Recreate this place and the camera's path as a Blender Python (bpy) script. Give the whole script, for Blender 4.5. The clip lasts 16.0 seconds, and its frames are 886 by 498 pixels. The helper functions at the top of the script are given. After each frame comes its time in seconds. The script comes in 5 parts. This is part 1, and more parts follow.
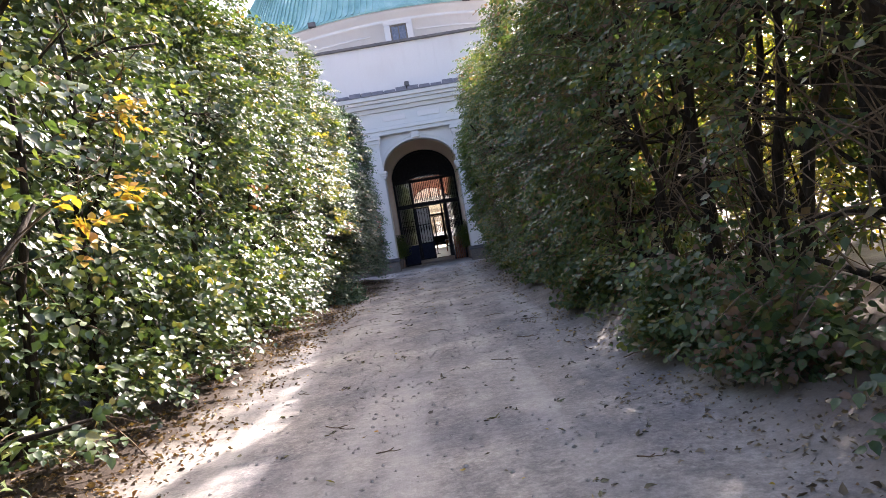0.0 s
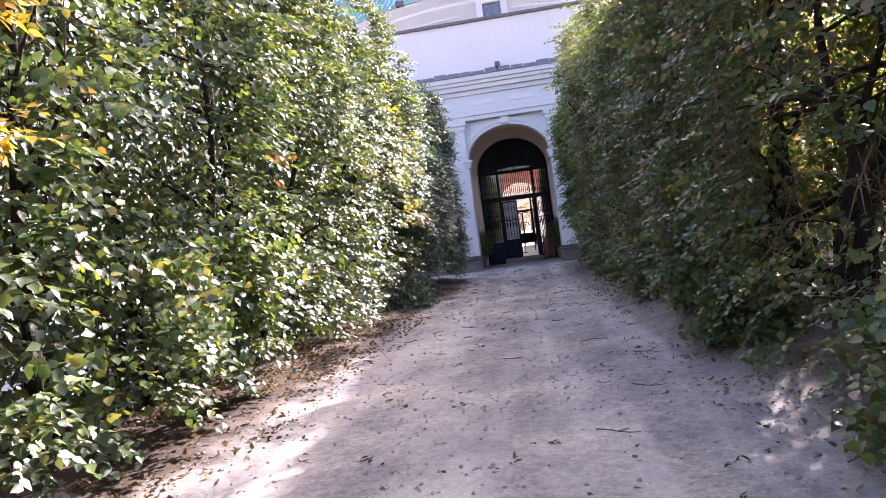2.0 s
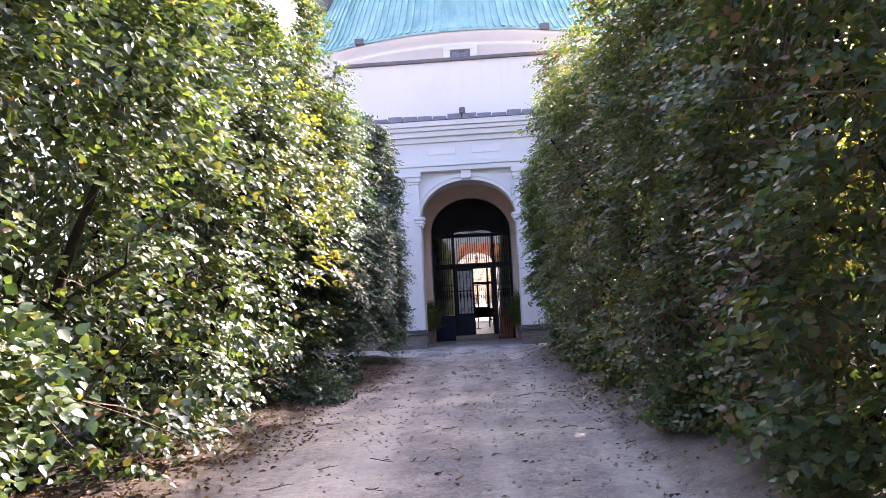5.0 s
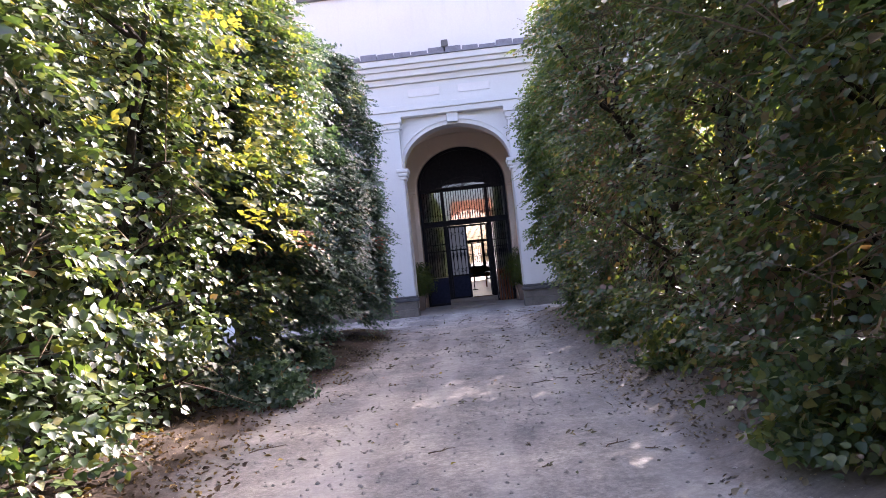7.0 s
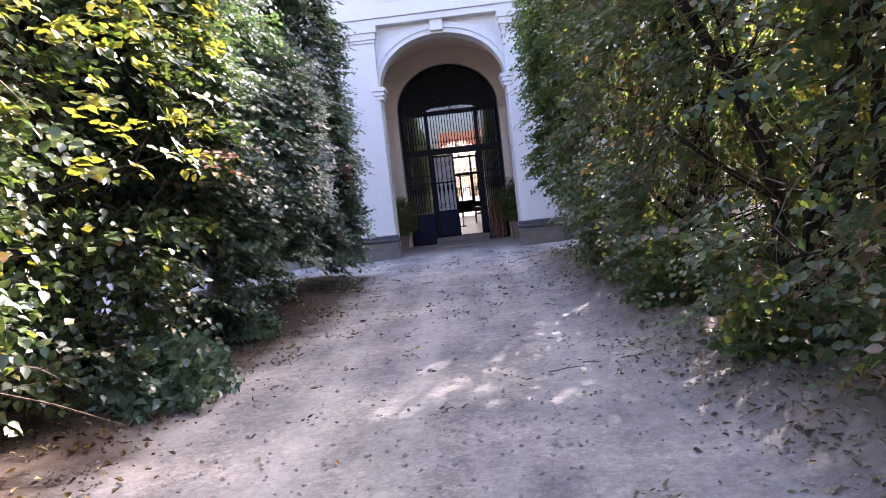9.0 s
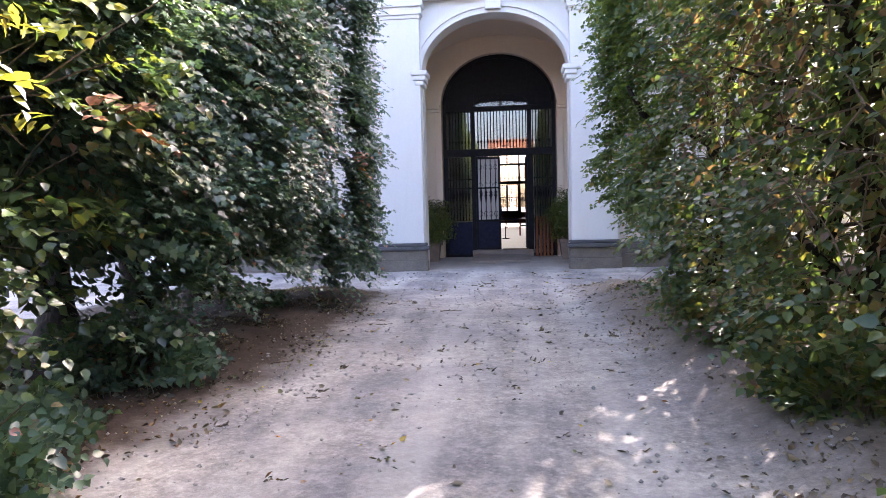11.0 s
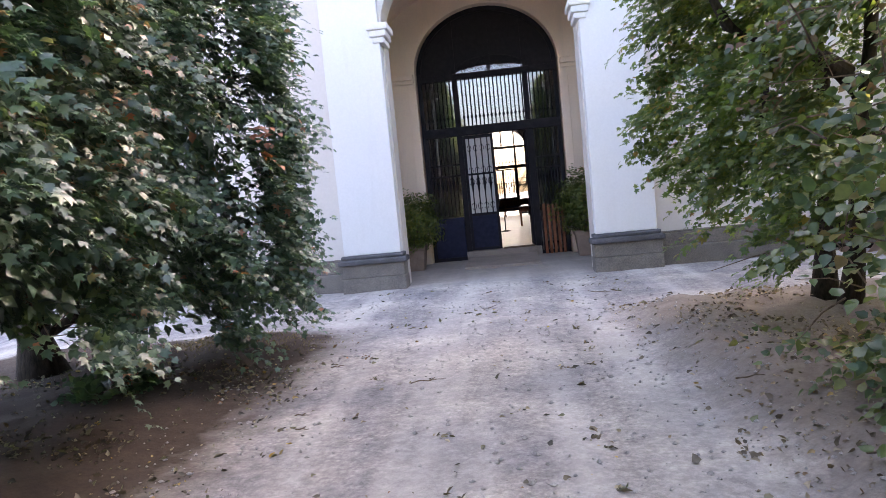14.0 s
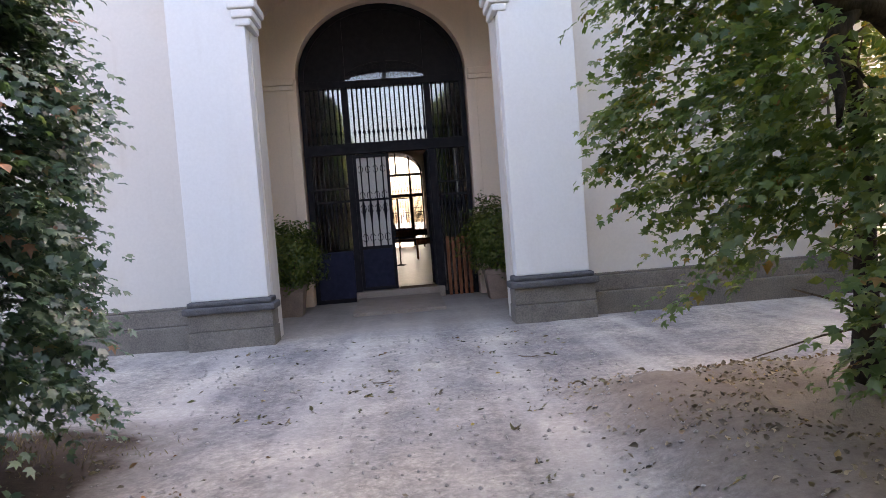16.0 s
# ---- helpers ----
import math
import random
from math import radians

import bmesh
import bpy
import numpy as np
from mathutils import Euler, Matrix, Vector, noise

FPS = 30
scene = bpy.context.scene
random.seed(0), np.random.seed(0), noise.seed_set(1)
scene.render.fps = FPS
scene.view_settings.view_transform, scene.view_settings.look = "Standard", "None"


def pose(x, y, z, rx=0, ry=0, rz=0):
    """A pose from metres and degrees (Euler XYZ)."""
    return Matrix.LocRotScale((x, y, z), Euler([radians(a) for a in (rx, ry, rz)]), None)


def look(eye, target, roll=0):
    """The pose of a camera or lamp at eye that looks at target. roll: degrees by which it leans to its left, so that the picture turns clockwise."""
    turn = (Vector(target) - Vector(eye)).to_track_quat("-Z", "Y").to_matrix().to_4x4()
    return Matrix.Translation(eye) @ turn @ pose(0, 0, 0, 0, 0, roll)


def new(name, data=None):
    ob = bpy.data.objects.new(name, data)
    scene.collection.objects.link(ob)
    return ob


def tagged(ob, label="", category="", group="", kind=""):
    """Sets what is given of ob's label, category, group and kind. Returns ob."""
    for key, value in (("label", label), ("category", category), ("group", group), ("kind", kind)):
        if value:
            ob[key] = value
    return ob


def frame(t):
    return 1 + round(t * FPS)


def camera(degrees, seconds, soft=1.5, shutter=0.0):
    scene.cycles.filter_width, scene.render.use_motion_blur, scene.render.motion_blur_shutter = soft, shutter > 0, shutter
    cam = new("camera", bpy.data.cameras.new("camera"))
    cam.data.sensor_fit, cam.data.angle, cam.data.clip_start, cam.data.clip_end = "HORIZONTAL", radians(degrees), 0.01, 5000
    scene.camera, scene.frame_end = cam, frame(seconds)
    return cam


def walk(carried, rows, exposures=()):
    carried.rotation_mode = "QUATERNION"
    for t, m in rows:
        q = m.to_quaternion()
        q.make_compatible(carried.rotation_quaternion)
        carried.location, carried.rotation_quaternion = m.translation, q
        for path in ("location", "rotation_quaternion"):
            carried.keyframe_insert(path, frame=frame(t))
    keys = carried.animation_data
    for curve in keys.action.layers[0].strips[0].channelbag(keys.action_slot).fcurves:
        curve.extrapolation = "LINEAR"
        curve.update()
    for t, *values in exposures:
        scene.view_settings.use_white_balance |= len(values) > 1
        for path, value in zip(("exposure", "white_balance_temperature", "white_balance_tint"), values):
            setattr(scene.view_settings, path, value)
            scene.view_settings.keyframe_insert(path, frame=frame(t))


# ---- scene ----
# A straight walk up a clipped alley to the portal of a domed garden rotunda.
cam = camera(66.3, 16.0, soft=0.75)
METRES, EYE, TILT, LEAN, TURN = 20.5, 1.45, 3.15, 0.0, 0.0
ROWS = [
    (0.0, 0.0, 0.0, 0.0, -0.81, -4.7, 9.44),
    (0.5, 0.0017, 0.0309, -0.0032, 2.01, -4.78, 10.06),
    (1.0, 0.0011, 0.0628, -0.0046, 5.23, -3.43, 8.38),
    (1.5, 0.0015, 0.0911, -0.0076, 4.19, -3.11, 8.14),
    (2.0, 0.002, 0.1253, -0.0092, 6.83, -3.88, 7.71),
    (2.5, 0.001, 0.1587, -0.0105, 2.4, -4.27, 7.43),
    (3.0, -0.0012, 0.193, -0.014, 1.98, -4.98, 0.06),
    (3.5, -0.0018, 0.2264, -0.0162, -2.18, -5.99, 1.99),
    (4.0, -0.0017, 0.2587, -0.0167, -0.58, -0.67, 1.96),
    (4.2, -0.0017, 0.2716, -0.0169, 0.8, 1.65, 1.97),
    (6.3, -0.0048, 0.4091, -0.0247, 4.96, -0.53, 4.03),
    (6.5, -0.0042, 0.4213, -0.025, 6.09, -1.25, 3.4),
    (7.0, -0.0028, 0.4518, -0.0257, 2.57, -1.79, 6.04),
    (7.5, -0.0028, 0.4836, -0.0273, 4.68, -3.28, 4.83),
    (8.0, -0.0048, 0.5158, -0.0294, 0.54, -6.95, 7.8),
    (8.2, -0.0056, 0.5287, -0.0302, 0.96, -7.15, 7.13),
    (10.3, 0.0003, 0.6552, -0.0398, 2.19, -7.73, 5.84),
    (10.5, -0.0001, 0.6682, -0.0405, 2.83, -7.08, 3.83),
    (11.0, -0.001, 0.7008, -0.0423, 5.71, -6.54, 1.73),
    (11.5, -0.0002, 0.7323, -0.0433, 1.12, -8.56, 4.54),
    (12.0, -0.0003, 0.7625, -0.0437, 4.74, -8.15, 4.32),
    (12.5, -0.0006, 0.7925, -0.0444, 2.42, -7.67, 6.13),
    (13.0, -0.0008, 0.8219, -0.0457, 4.89, -8.67, 6.41),
    (13.5, -0.0029, 0.8519, -0.0477, 3.93, -8.9, 8.08),
    (14.0, -0.0041, 0.8796, -0.0494, 5.23, -7.35, 5.84),
    (14.5, -0.0045, 0.9091, -0.0515, 6.05, -7.16, 6.26),
    (15.0, -0.0059, 0.9373, -0.0536, 2.85, -8.5, 6.88),
    (15.5, -0.0064, 0.9678, -0.055, 0.97, -7.02, 2.97),
    (16.0, -0.0089, 0.9965, -0.0554, -3.74, -5.63, 4.17),
]
walk(cam, [(t, pose(0, 0, EYE, TILT, LEAN, TURN) @ pose(METRES * x, METRES * y, METRES * z, 90 + pitch, roll, yaw)) for t, x, y, z, yaw, pitch, roll in ROWS],
     [(0.0, 2.25, 6300, 20), (1.5, 2.62, 6150, 31), (3.0, 2.6, 6100, 33), (4.0, 2.82, 6100, 30), (6.5, 2.86, 6400, 30), (8.0, 3.06, 6100, 31), (10.5, 3.52, 6400, 25), (13.0, 3.9, 6750, 23), (15.0, 3.78, 7150, 22), (16.0, 3.52, 7350, 22)])

# ---- light ----
SUN_AZ, SUN_EL = 28.0, 32.5          # degrees to the right of straight ahead, and above the horizon
sky_world = bpy.data.worlds.new("sky")
scene.world = sky_world
sky_world.use_nodes = True
wn = sky_world.node_tree
for n in list(wn.nodes):
    wn.nodes.remove(n)
w_out, w_bg, w_sky = wn.nodes.new("ShaderNodeOutputWorld"), wn.nodes.new("ShaderNodeBackground"), wn.nodes.new("ShaderNodeTexSky")
w_sky.sky_type, w_sky.sun_disc = "NISHITA", False
w_sky.sun_elevation, w_sky.sun_rotation = radians(SUN_EL), radians(SUN_AZ)
w_sky.air_density, w_sky.dust_density = 1.0, 6.0
w_bg.inputs["Strength"].default_value = 0.14
wn.links.new(w_sky.outputs[0], w_bg.inputs[0])
wn.links.new(w_bg.outputs[0], w_out.inputs[0])
sun_data = bpy.data.lights.new("sun", "SUN")
sun_data.energy, sun_data.angle, sun_data.color = 5.0, radians(0.8), (1.0, 0.93, 0.82)
sun = new("sun", sun_data)
sun_dir = Vector((math.sin(radians(SUN_AZ)) * math.cos(radians(SUN_EL)), math.cos(radians(SUN_AZ)) * math.cos(radians(SUN_EL)), math.sin(radians(SUN_EL))))
sun.matrix_world = look(sun_dir * 80, (0, 0, 0))


# ---- materials ----
class Nodes:
    """A small builder of node materials."""

    def __init__(self, name):
        self.mat = bpy.data.materials.new(name)
        self.mat.use_nodes = True
        self.t = self.mat.node_tree
        for n in list(self.t.nodes):
            self.t.nodes.remove(n)
        self.out = self.t.nodes.new("ShaderNodeOutputMaterial")

    def n(self, kind, **kw):
        node = self.t.nodes.new("ShaderNode" + kind)
        for k, v in kw.items():
            if k in node.inputs:
                if isinstance(v, bpy.types.NodeSocket):
                    self.t.links.new(v, node.inputs[k])
                else:
                    node.inputs[k].default_value = v
        return node

    def link(self, a, b):
        self.t.links.new(a, b)

    def coords(self):
        return self.n("NewGeometry").outputs["Position"]

    def noise(self, scale, detail=4.0, rough=0.55, vec=None):
        node = self.n("TexNoise", Scale=scale, Detail=detail, Roughness=rough)
        self.link(vec if vec is not None else self.coords(), node.inputs["Vector"])
        return node.outputs["Fac"]

    def ramp(self, fac, stops):
        r = self.n("ValToRGB")
        while len(r.color_ramp.elements) < len(stops):
            r.color_ramp.elements.new(0.5)
        for e, (p, c) in zip(r.color_ramp.elements, stops):
            e.position, e.color = p, (*c, 1) if len(c) == 3 else c
        self.link(fac, r.inputs[0])
        return r.outputs[0]

    def mix(self, fac, a, b, mode="MIX"):
        m = self.t.nodes.new("ShaderNodeMix")
        m.data_type, m.blend_type = "RGBA", mode
        for sock, v in ((m.inputs[0], fac), (m.inputs[6], a), (m.inputs[7], b)):
            if isinstance(v, bpy.types.NodeSocket):
                self.link(v, sock)
            else:
                sock.default_value = v if not isinstance(v, tuple) or len(v) == 4 else (*v, 1)
        return m.outputs[2]

    def math(self, op, a, b=0.0):
        m = self.t.nodes.new("ShaderNodeMath")
        m.operation = op
        for sock, v in ((m.inputs[0], a), (m.inputs[1], b)):
            if isinstance(v, bpy.types.NodeSocket):
                self.link(v, sock)
            else:
                sock.default_value = v
        return m.outputs[0]

    def bump(self, height, strength, dist=0.01):
        b = self.n("Bump", Strength=strength, Distance=dist)
        self.link(height, b.inputs["Height"])
        return b.outputs[0]

    def done(self, color, rough=0.8, normal=None, metal=0.0, spec=0.5):
        p = self.n("BsdfPrincipled")
        for k, v in (("Base Color", color), ("Roughness", rough), ("Metallic", metal), ("Specular IOR Level", spec), ("Normal", normal)):
            if v is None:
                continue
            if isinstance(v, bpy.types.NodeSocket):
                self.link(v, p.inputs[k])
            else:
                p.inputs[k].default_value = (*v, 1) if isinstance(v, tuple) else v
        self.link(p.outputs[0], self.out.inputs[0])
        return self.mat


def plaster(name, base, stain, amount=0.5):
    m = Nodes(name)
    big, fine = m.noise(0.7, 5), m.noise(28, 3)
    mask = m.ramp(big, [(0.45, (0, 0, 0)), (0.75, (amount, amount, amount))])
    c = m.mix(mask, base, stain)
    stretch = m.n("Mapping", Scale=(3.0, 3.0, 0.35))
    m.link(m.coords(), stretch.inputs["Vector"])
    runs = m.ramp(m.noise(1.4, 5, 0.6, stretch.outputs[0]), [(0.56, (0, 0, 0)), (0.8, (amount * 0.6,) * 3)])
    c = m.mix(runs, c, tuple(s * 0.8 for s in stain))
    c = m.mix(0.12, c, m.ramp(fine, [(0.3, (0.55, 0.55, 0.55)), (0.7, (1, 1, 1))]), "MULTIPLY")
    h = m.math("ADD", m.math("MULTIPLY", fine, 0.35), m.noise(4, 3))
    return m.done(c, 0.92, m.bump(h, 0.35, 0.012), spec=0.25)


def stone(name, a, b, scale=3.0, rough=0.85):
    m = Nodes(name)
    n1, n2 = m.noise(scale, 6, 0.6), m.noise(scale * 22, 3)
    c = m.mix(0.45, m.ramp(n1, [(0.3, a), (0.72, b)]), m.ramp(n2, [(0.3, tuple(v * 0.6 for v in a)), (0.7, b)]))
    return m.done(c, rough, m.bump(m.math("ADD", n1, m.math("MULTIPLY", n2, 0.5)), 0.5, 0.012), spec=0.3)


def iron(name, a, b, rough=0.5, metal=0.6):
    m = Nodes(name)
    n = m.noise(9, 5)
    return m.done(m.ramp(n, [(0.35, a), (0.75, b)]), m.math("ADD", m.math("MULTIPLY", n, 0.3), rough - 0.15), m.bump(m.noise(60, 3), 0.25, 0.003), metal, spec=0.15)


def foliage(name, stops, patch, patch_at, gloss=0.42, glow=0.36, shine=0.5):
    """Leaves: a tone for every leaf, patches that have turned, light through the blade, a waxy face."""
    m = Nodes(name)
    rnd = m.n("NewGeometry").outputs["Random Per Island"]
    c = m.ramp(rnd, stops)
    where = m.math("ADD", m.noise(0.75, 3), m.math("MULTIPLY", m.math("SUBTRACT", rnd, 0.5), 0.45))
    c = m.mix(m.ramp(where, [(patch_at, (0, 0, 0)), (patch_at + 0.12, (1, 1, 1))]), c, patch)
    c = m.mix(0.5, c, m.ramp(m.noise(55, 2), [(0.3, (0.62, 0.62, 0.62)), (0.7, (1, 1, 1))]), "MULTIPLY")
    p = m.n("BsdfPrincipled", Roughness=gloss)
    p.inputs["Specular IOR Level"].default_value = shine
    m.link(c, p.inputs["Base Color"])
    tr = m.n("BsdfTranslucent")
    m.link(m.mix(1.0, c, (1.75, 1.55, 0.62, 1), "MULTIPLY"), tr.inputs["Color"])
    mx = m.n("MixShader", Fac=glow)
    m.link(p.outputs[0], mx.inputs[1])
    m.link(tr.outputs[0], mx.inputs[2])
    m.link(mx.outputs[0], m.out.inputs[0])
    return m.mat


def bark(name, a, b):
    m = Nodes(name)
    s = m.n("Mapping", Scale=(1.0, 1.0, 0.22))
    m.link(m.coords(), s.inputs["Vector"])
    n = m.noise(26, 5, 0.65, s.outputs[0])
    return m.done(m.ramp(n, [(0.3, a), (0.7, b)]), 0.92, m.bump(n, 0.8, 0.02), spec=0.2)


def ground_material():
    m = Nodes("gravel_and_soil")
    pos = m.coords()
    sep = m.n("SeparateXYZ")
    m.link(pos, sep.inputs[0])
    x, y = sep.outputs[0], sep.outputs[1]
    n_big, n_mid, n_fine, n_grit = m.noise(0.45, 4), m.noise(2.6, 5, 0.62), m.noise(34, 4, 0.7), m.noise(130, 3, 0.7)
    gravel = m.ramp(m.noise(1.1, 4, 0.58), [(0.38, (0.21, 0.2, 0.205)), (0.48, (0.33, 0.31, 0.295)), (0.54, (0.41, 0.375, 0.34)), (0.66, (0.62, 0.56, 0.49))])
    gravel = m.mix(0.45, gravel, m.ramp(n_big, [(0.42, (0.29, 0.28, 0.29)), (0.58, (0.55, 0.5, 0.44))]))
    gravel = m.mix(0.7, gravel, m.ramp(m.noise(11, 6, 0.75), [(0.4, (0.48, 0.48, 0.5)), (0.6, (0.96, 0.95, 0.93))]), "MULTIPLY")
    gravel = m.mix(0.42, gravel, m.ramp(n_fine, [(0.4, (0.55, 0.55, 0.55)), (0.57, (1.06, 1.06, 1.06))]), "MULTIPLY")
    stones = m.n("TexVoronoi", Scale=26.0)
    m.link(pos, stones.inputs["Vector"])
    gravel = m.mix(m.ramp(n_mid, [(0.42, (0.1, 0.1, 0.1)), (0.62, (0.5, 0.5, 0.5))]), gravel, m.mix(1.0, gravel, m.ramp(stones.outputs["Distance"], [(0.1, (1.25, 1.24, 1.22)), (0.5, (0.6, 0.6, 0.62))]), "MULTIPLY"))
    gravel = m.mix(0.28, gravel, m.ramp(n_grit, [(0.36, (0.5, 0.5, 0.52)), (0.6, (1.05, 1.05, 1.05))]), "MULTIPLY")
    # worn wheel lines along the walk
    sx = m.n("Mapping", Scale=(1.9, 0.13, 1.0))
    m.link(pos, sx.inputs["Vector"])
    gravel = m.mix(m.ramp(m.noise(1.0, 3, 0.5, sx.outputs[0]), [(0.45, (0, 0, 0)), (0.65, (0.38, 0.38, 0.38))]), gravel, (0.55, 0.52, 0.48))
    soil = m.mix(m.noise(9, 5), (0.09, 0.07, 0.056, 1), (0.27, 0.22, 0.18, 1))
    soil = m.mix(0.5, soil, m.ramp(n_fine, [(0.3, (0.35, 0.35, 0.35)), (0.7, (1, 1, 1))]), "MULTIPLY")
    # left bed: brown soil with the hedge's shade multiplied into its colour
    bed_shade = m.n("MapRange")
    m.link(x, bed_shade.inputs["Value"])
    bed_shade.inputs["From Min"].default_value, bed_shade.inputs["From Max"].default_value = -1.0, 1.0
    soil = m.mix(bed_shade.outputs[0], m.mix(1.0, soil, (0.32, 0.28, 0.25, 1), "MULTIPLY"), m.mix(0.1, soil, (0.34, 0.3, 0.265, 1)))
    wob = m.math("MULTIPLY", m.math("SUBTRACT", n_mid, 0.5), 0.9)

    def step(v, lo, hi):
        r = m.n("MapRange")
        m.link(v, r.inputs["Value"])
        r.inputs["From Min"].default_value, r.inputs["From Max"].default_value = lo, hi
        return r.outputs[0]

    xw, yw = m.math("ADD", x, wob), m.math("ADD", y, wob)
    xr = m.math("ADD", xw, m.math("MULTIPLY", y, 0.03))
    left, right = step(m.math("ADD", m.math("MULTIPLY", xw, -1.0), m.math("MULTIPLY", step(y, 17.0, 20.0), 0.4)), 2.1, 2.7), step(xr, 1.6, 2.15)
    bed = m.math("MAXIMUM", m.math("MULTIPLY", left, step(m.math("MULTIPLY", xw, -1.0), 6.4, 6.0)), m.math("MULTIPLY", right, step(xw, 5.6, 5.2)))
    bed = m.math("MULTIPLY", bed, step(yw, 26.0, 25.5))
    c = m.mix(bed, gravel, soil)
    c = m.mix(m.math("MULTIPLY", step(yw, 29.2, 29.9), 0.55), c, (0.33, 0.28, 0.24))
    h = m.math("ADD", m.math("MULTIPLY", n_fine, 0.8), m.math("MULTIPLY", n_grit, 0.5))
    return m.done(c, 0.95, m.bump(h, 0.5, 0.016), spec=0.2)


M_WALL = plaster("white_plaster", (0.63, 0.62, 0.61), (0.6, 0.56, 0.52), 0.35)
M_CREAM = plaster("cream_plaster", (0.56, 0.52, 0.48), (0.52, 0.43, 0.35), 0.5)
M_ATTIC = plaster("weathered_white_plaster", (0.68, 0.65, 0.64), (0.62, 0.57, 0.54), 0.4)
M_PEACH = plaster("peach_plaster", (0.84, 0.68, 0.54), (0.68, 0.6, 0.53), 0.6)
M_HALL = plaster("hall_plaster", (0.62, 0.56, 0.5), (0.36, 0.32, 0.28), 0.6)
M_PLINTH = stone("grey_plinth_stone", (0.095, 0.084, 0.075), (0.235, 0.205, 0.18), 2.5)
M_TORUS = stone("dark_slate_moulding", (0.045, 0.045, 0.052), (0.13, 0.125, 0.13), 3.5)
M_SLAB = stone("sandstone_slab", (0.24, 0.195, 0.165), (0.4, 0.33, 0.28), 2.0)
M_TILE = stone("pale_floor_tile", (0.45, 0.43, 0.41), (0.62, 0.6, 0.57), 4.0, 0.28)
M_PEBBLE = stone("pebble", (0.2, 0.19, 0.18), (0.48, 0.45, 0.42), 30.0)
M_LEAD = stone("lead_flashing", (0.12, 0.12, 0.15), (0.27, 0.26, 0.3), 6.0, 0.6)
M_COPING = stone("dark_coping", (0.09, 0.085, 0.09), (0.2, 0.19, 0.19), 5.0)
M_IRON = iron("black_iron", (0.006, 0.006, 0.009), (0.018, 0.017, 0.021), 0.62, 0.0)
M_BLUE = iron("blue_black_sheet", (0.006, 0.009, 0.026), (0.018, 0.022, 0.05), 0.55, 0.0)
M_WOOD = bark("red_brown_board", (0.14, 0.05, 0.025), (0.3, 0.13, 0.07))
M_DARKWOOD = bark("dark_wood", (0.03, 0.018, 0.012), (0.09, 0.055, 0.035))
M_TERRA = stone("weathered_clay", (0.16, 0.11, 0.085), (0.32, 0.23, 0.18), 5.0)
M_BARK = bark("bark", (0.014, 0.011, 0.009), (0.055, 0.043, 0.034))
M_TWIG = bark("twig_bark", (0.06, 0.042, 0.03), (0.2, 0.15, 0.1))
M_MAT = bark("coir_mat", (0.08, 0.05, 0.03), (0.2, 0.14, 0.09))
M_ROOFTILE = stone("orange_roof_tile", (0.13, 0.05, 0.03), (0.24, 0.1, 0.055), 3.0)
M_GROUND = ground_material()
GREEN = [(0.0, (0.024, 0.052, 0.02)), (0.5, (0.058, 0.105, 0.034)), (0.9, (0.13, 0.175, 0.045)), (0.975, (0.19, 0.18, 0.04)), (1.0, (0.22, 0.11, 0.05))]
# same limes on both sides; each row's sun or shade is toned into its colour
M_LEAF_L = foliage("sunlit_lime_leaves", GREEN, (0.22, 0.22, 0.05, 1), 0.7, 0.36, 0.32, 1.0)
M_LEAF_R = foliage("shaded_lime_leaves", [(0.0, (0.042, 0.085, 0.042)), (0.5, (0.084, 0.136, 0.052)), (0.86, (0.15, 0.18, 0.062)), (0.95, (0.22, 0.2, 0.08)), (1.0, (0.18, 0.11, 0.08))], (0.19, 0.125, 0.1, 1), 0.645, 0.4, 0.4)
# same maples: left toned dark for shade, right paler as if backlit
M_LEAF_END = foliage("shade_toned_maple_leaves", [(0.0, (0.028, 0.068, 0.045)), (0.6, (0.06, 0.12, 0.075)), (0.975, (0.11, 0.175, 0.1)), (1.0, (0.26, 0.11, 0.06))], (0.25, 0.1, 0.05, 1), 0.83, 0.38, 0.32, 0.75)
M_LEAF_ENDR = foliage("backlit_toned_maple_leaves", [(0.0, (0.06, 0.115, 0.045)), (0.6, (0.1, 0.165, 0.055)), (0.975, (0.16, 0.21, 0.065)), (1.0, (0.24, 0.13, 0.06))], (0.2, 0.15, 0.05, 1), 0.75, 0.4, 0.46)
M_LEAF_WOOD = foliage("grove_leaves", [(0.0, (0.08, 0.11, 0.022)), (0.5, (0.14, 0.17, 0.028)), (1.0, (0.25, 0.22, 0.04))], (0.28, 0.22, 0.03, 1), 0.58, 0.42, 0.5)
M_SHRUB = foliage("shrub_leaves", [(0.0, (0.05, 0.09, 0.016)), (0.6, (0.1, 0.145, 0.025)), (1.0, (0.17, 0.19, 0.04))], (0.14, 0.1, 0.04, 1), 0.75)
M_LITTER = foliage("fallen_leaf", [(0.0, (0.04, 0.036, 0.03)), (0.3, (0.075, 0.07, 0.05)), (0.55, (0.2, 0.16, 0.11)), (0.78, (0.13, 0.15, 0.08)), (0.92, (0.36, 0.31, 0.22)), (1.0, (0.45, 0.3, 0.06))], (0.18, 0.09, 0.04, 1), 0.68, 0.7, 0.12)
M_DRY = foliage("pale_dry_leaf", [(0.0, (0.06, 0.05, 0.036)), (0.35, (0.17, 0.135, 0.095)), (0.7, (0.31, 0.26, 0.19)), (0.93, (0.4, 0.34, 0.25)), (1.0, (0.42, 0.27, 0.07))], (0.2, 0.12, 0.07, 1), 0.68, 0.7, 0.12)
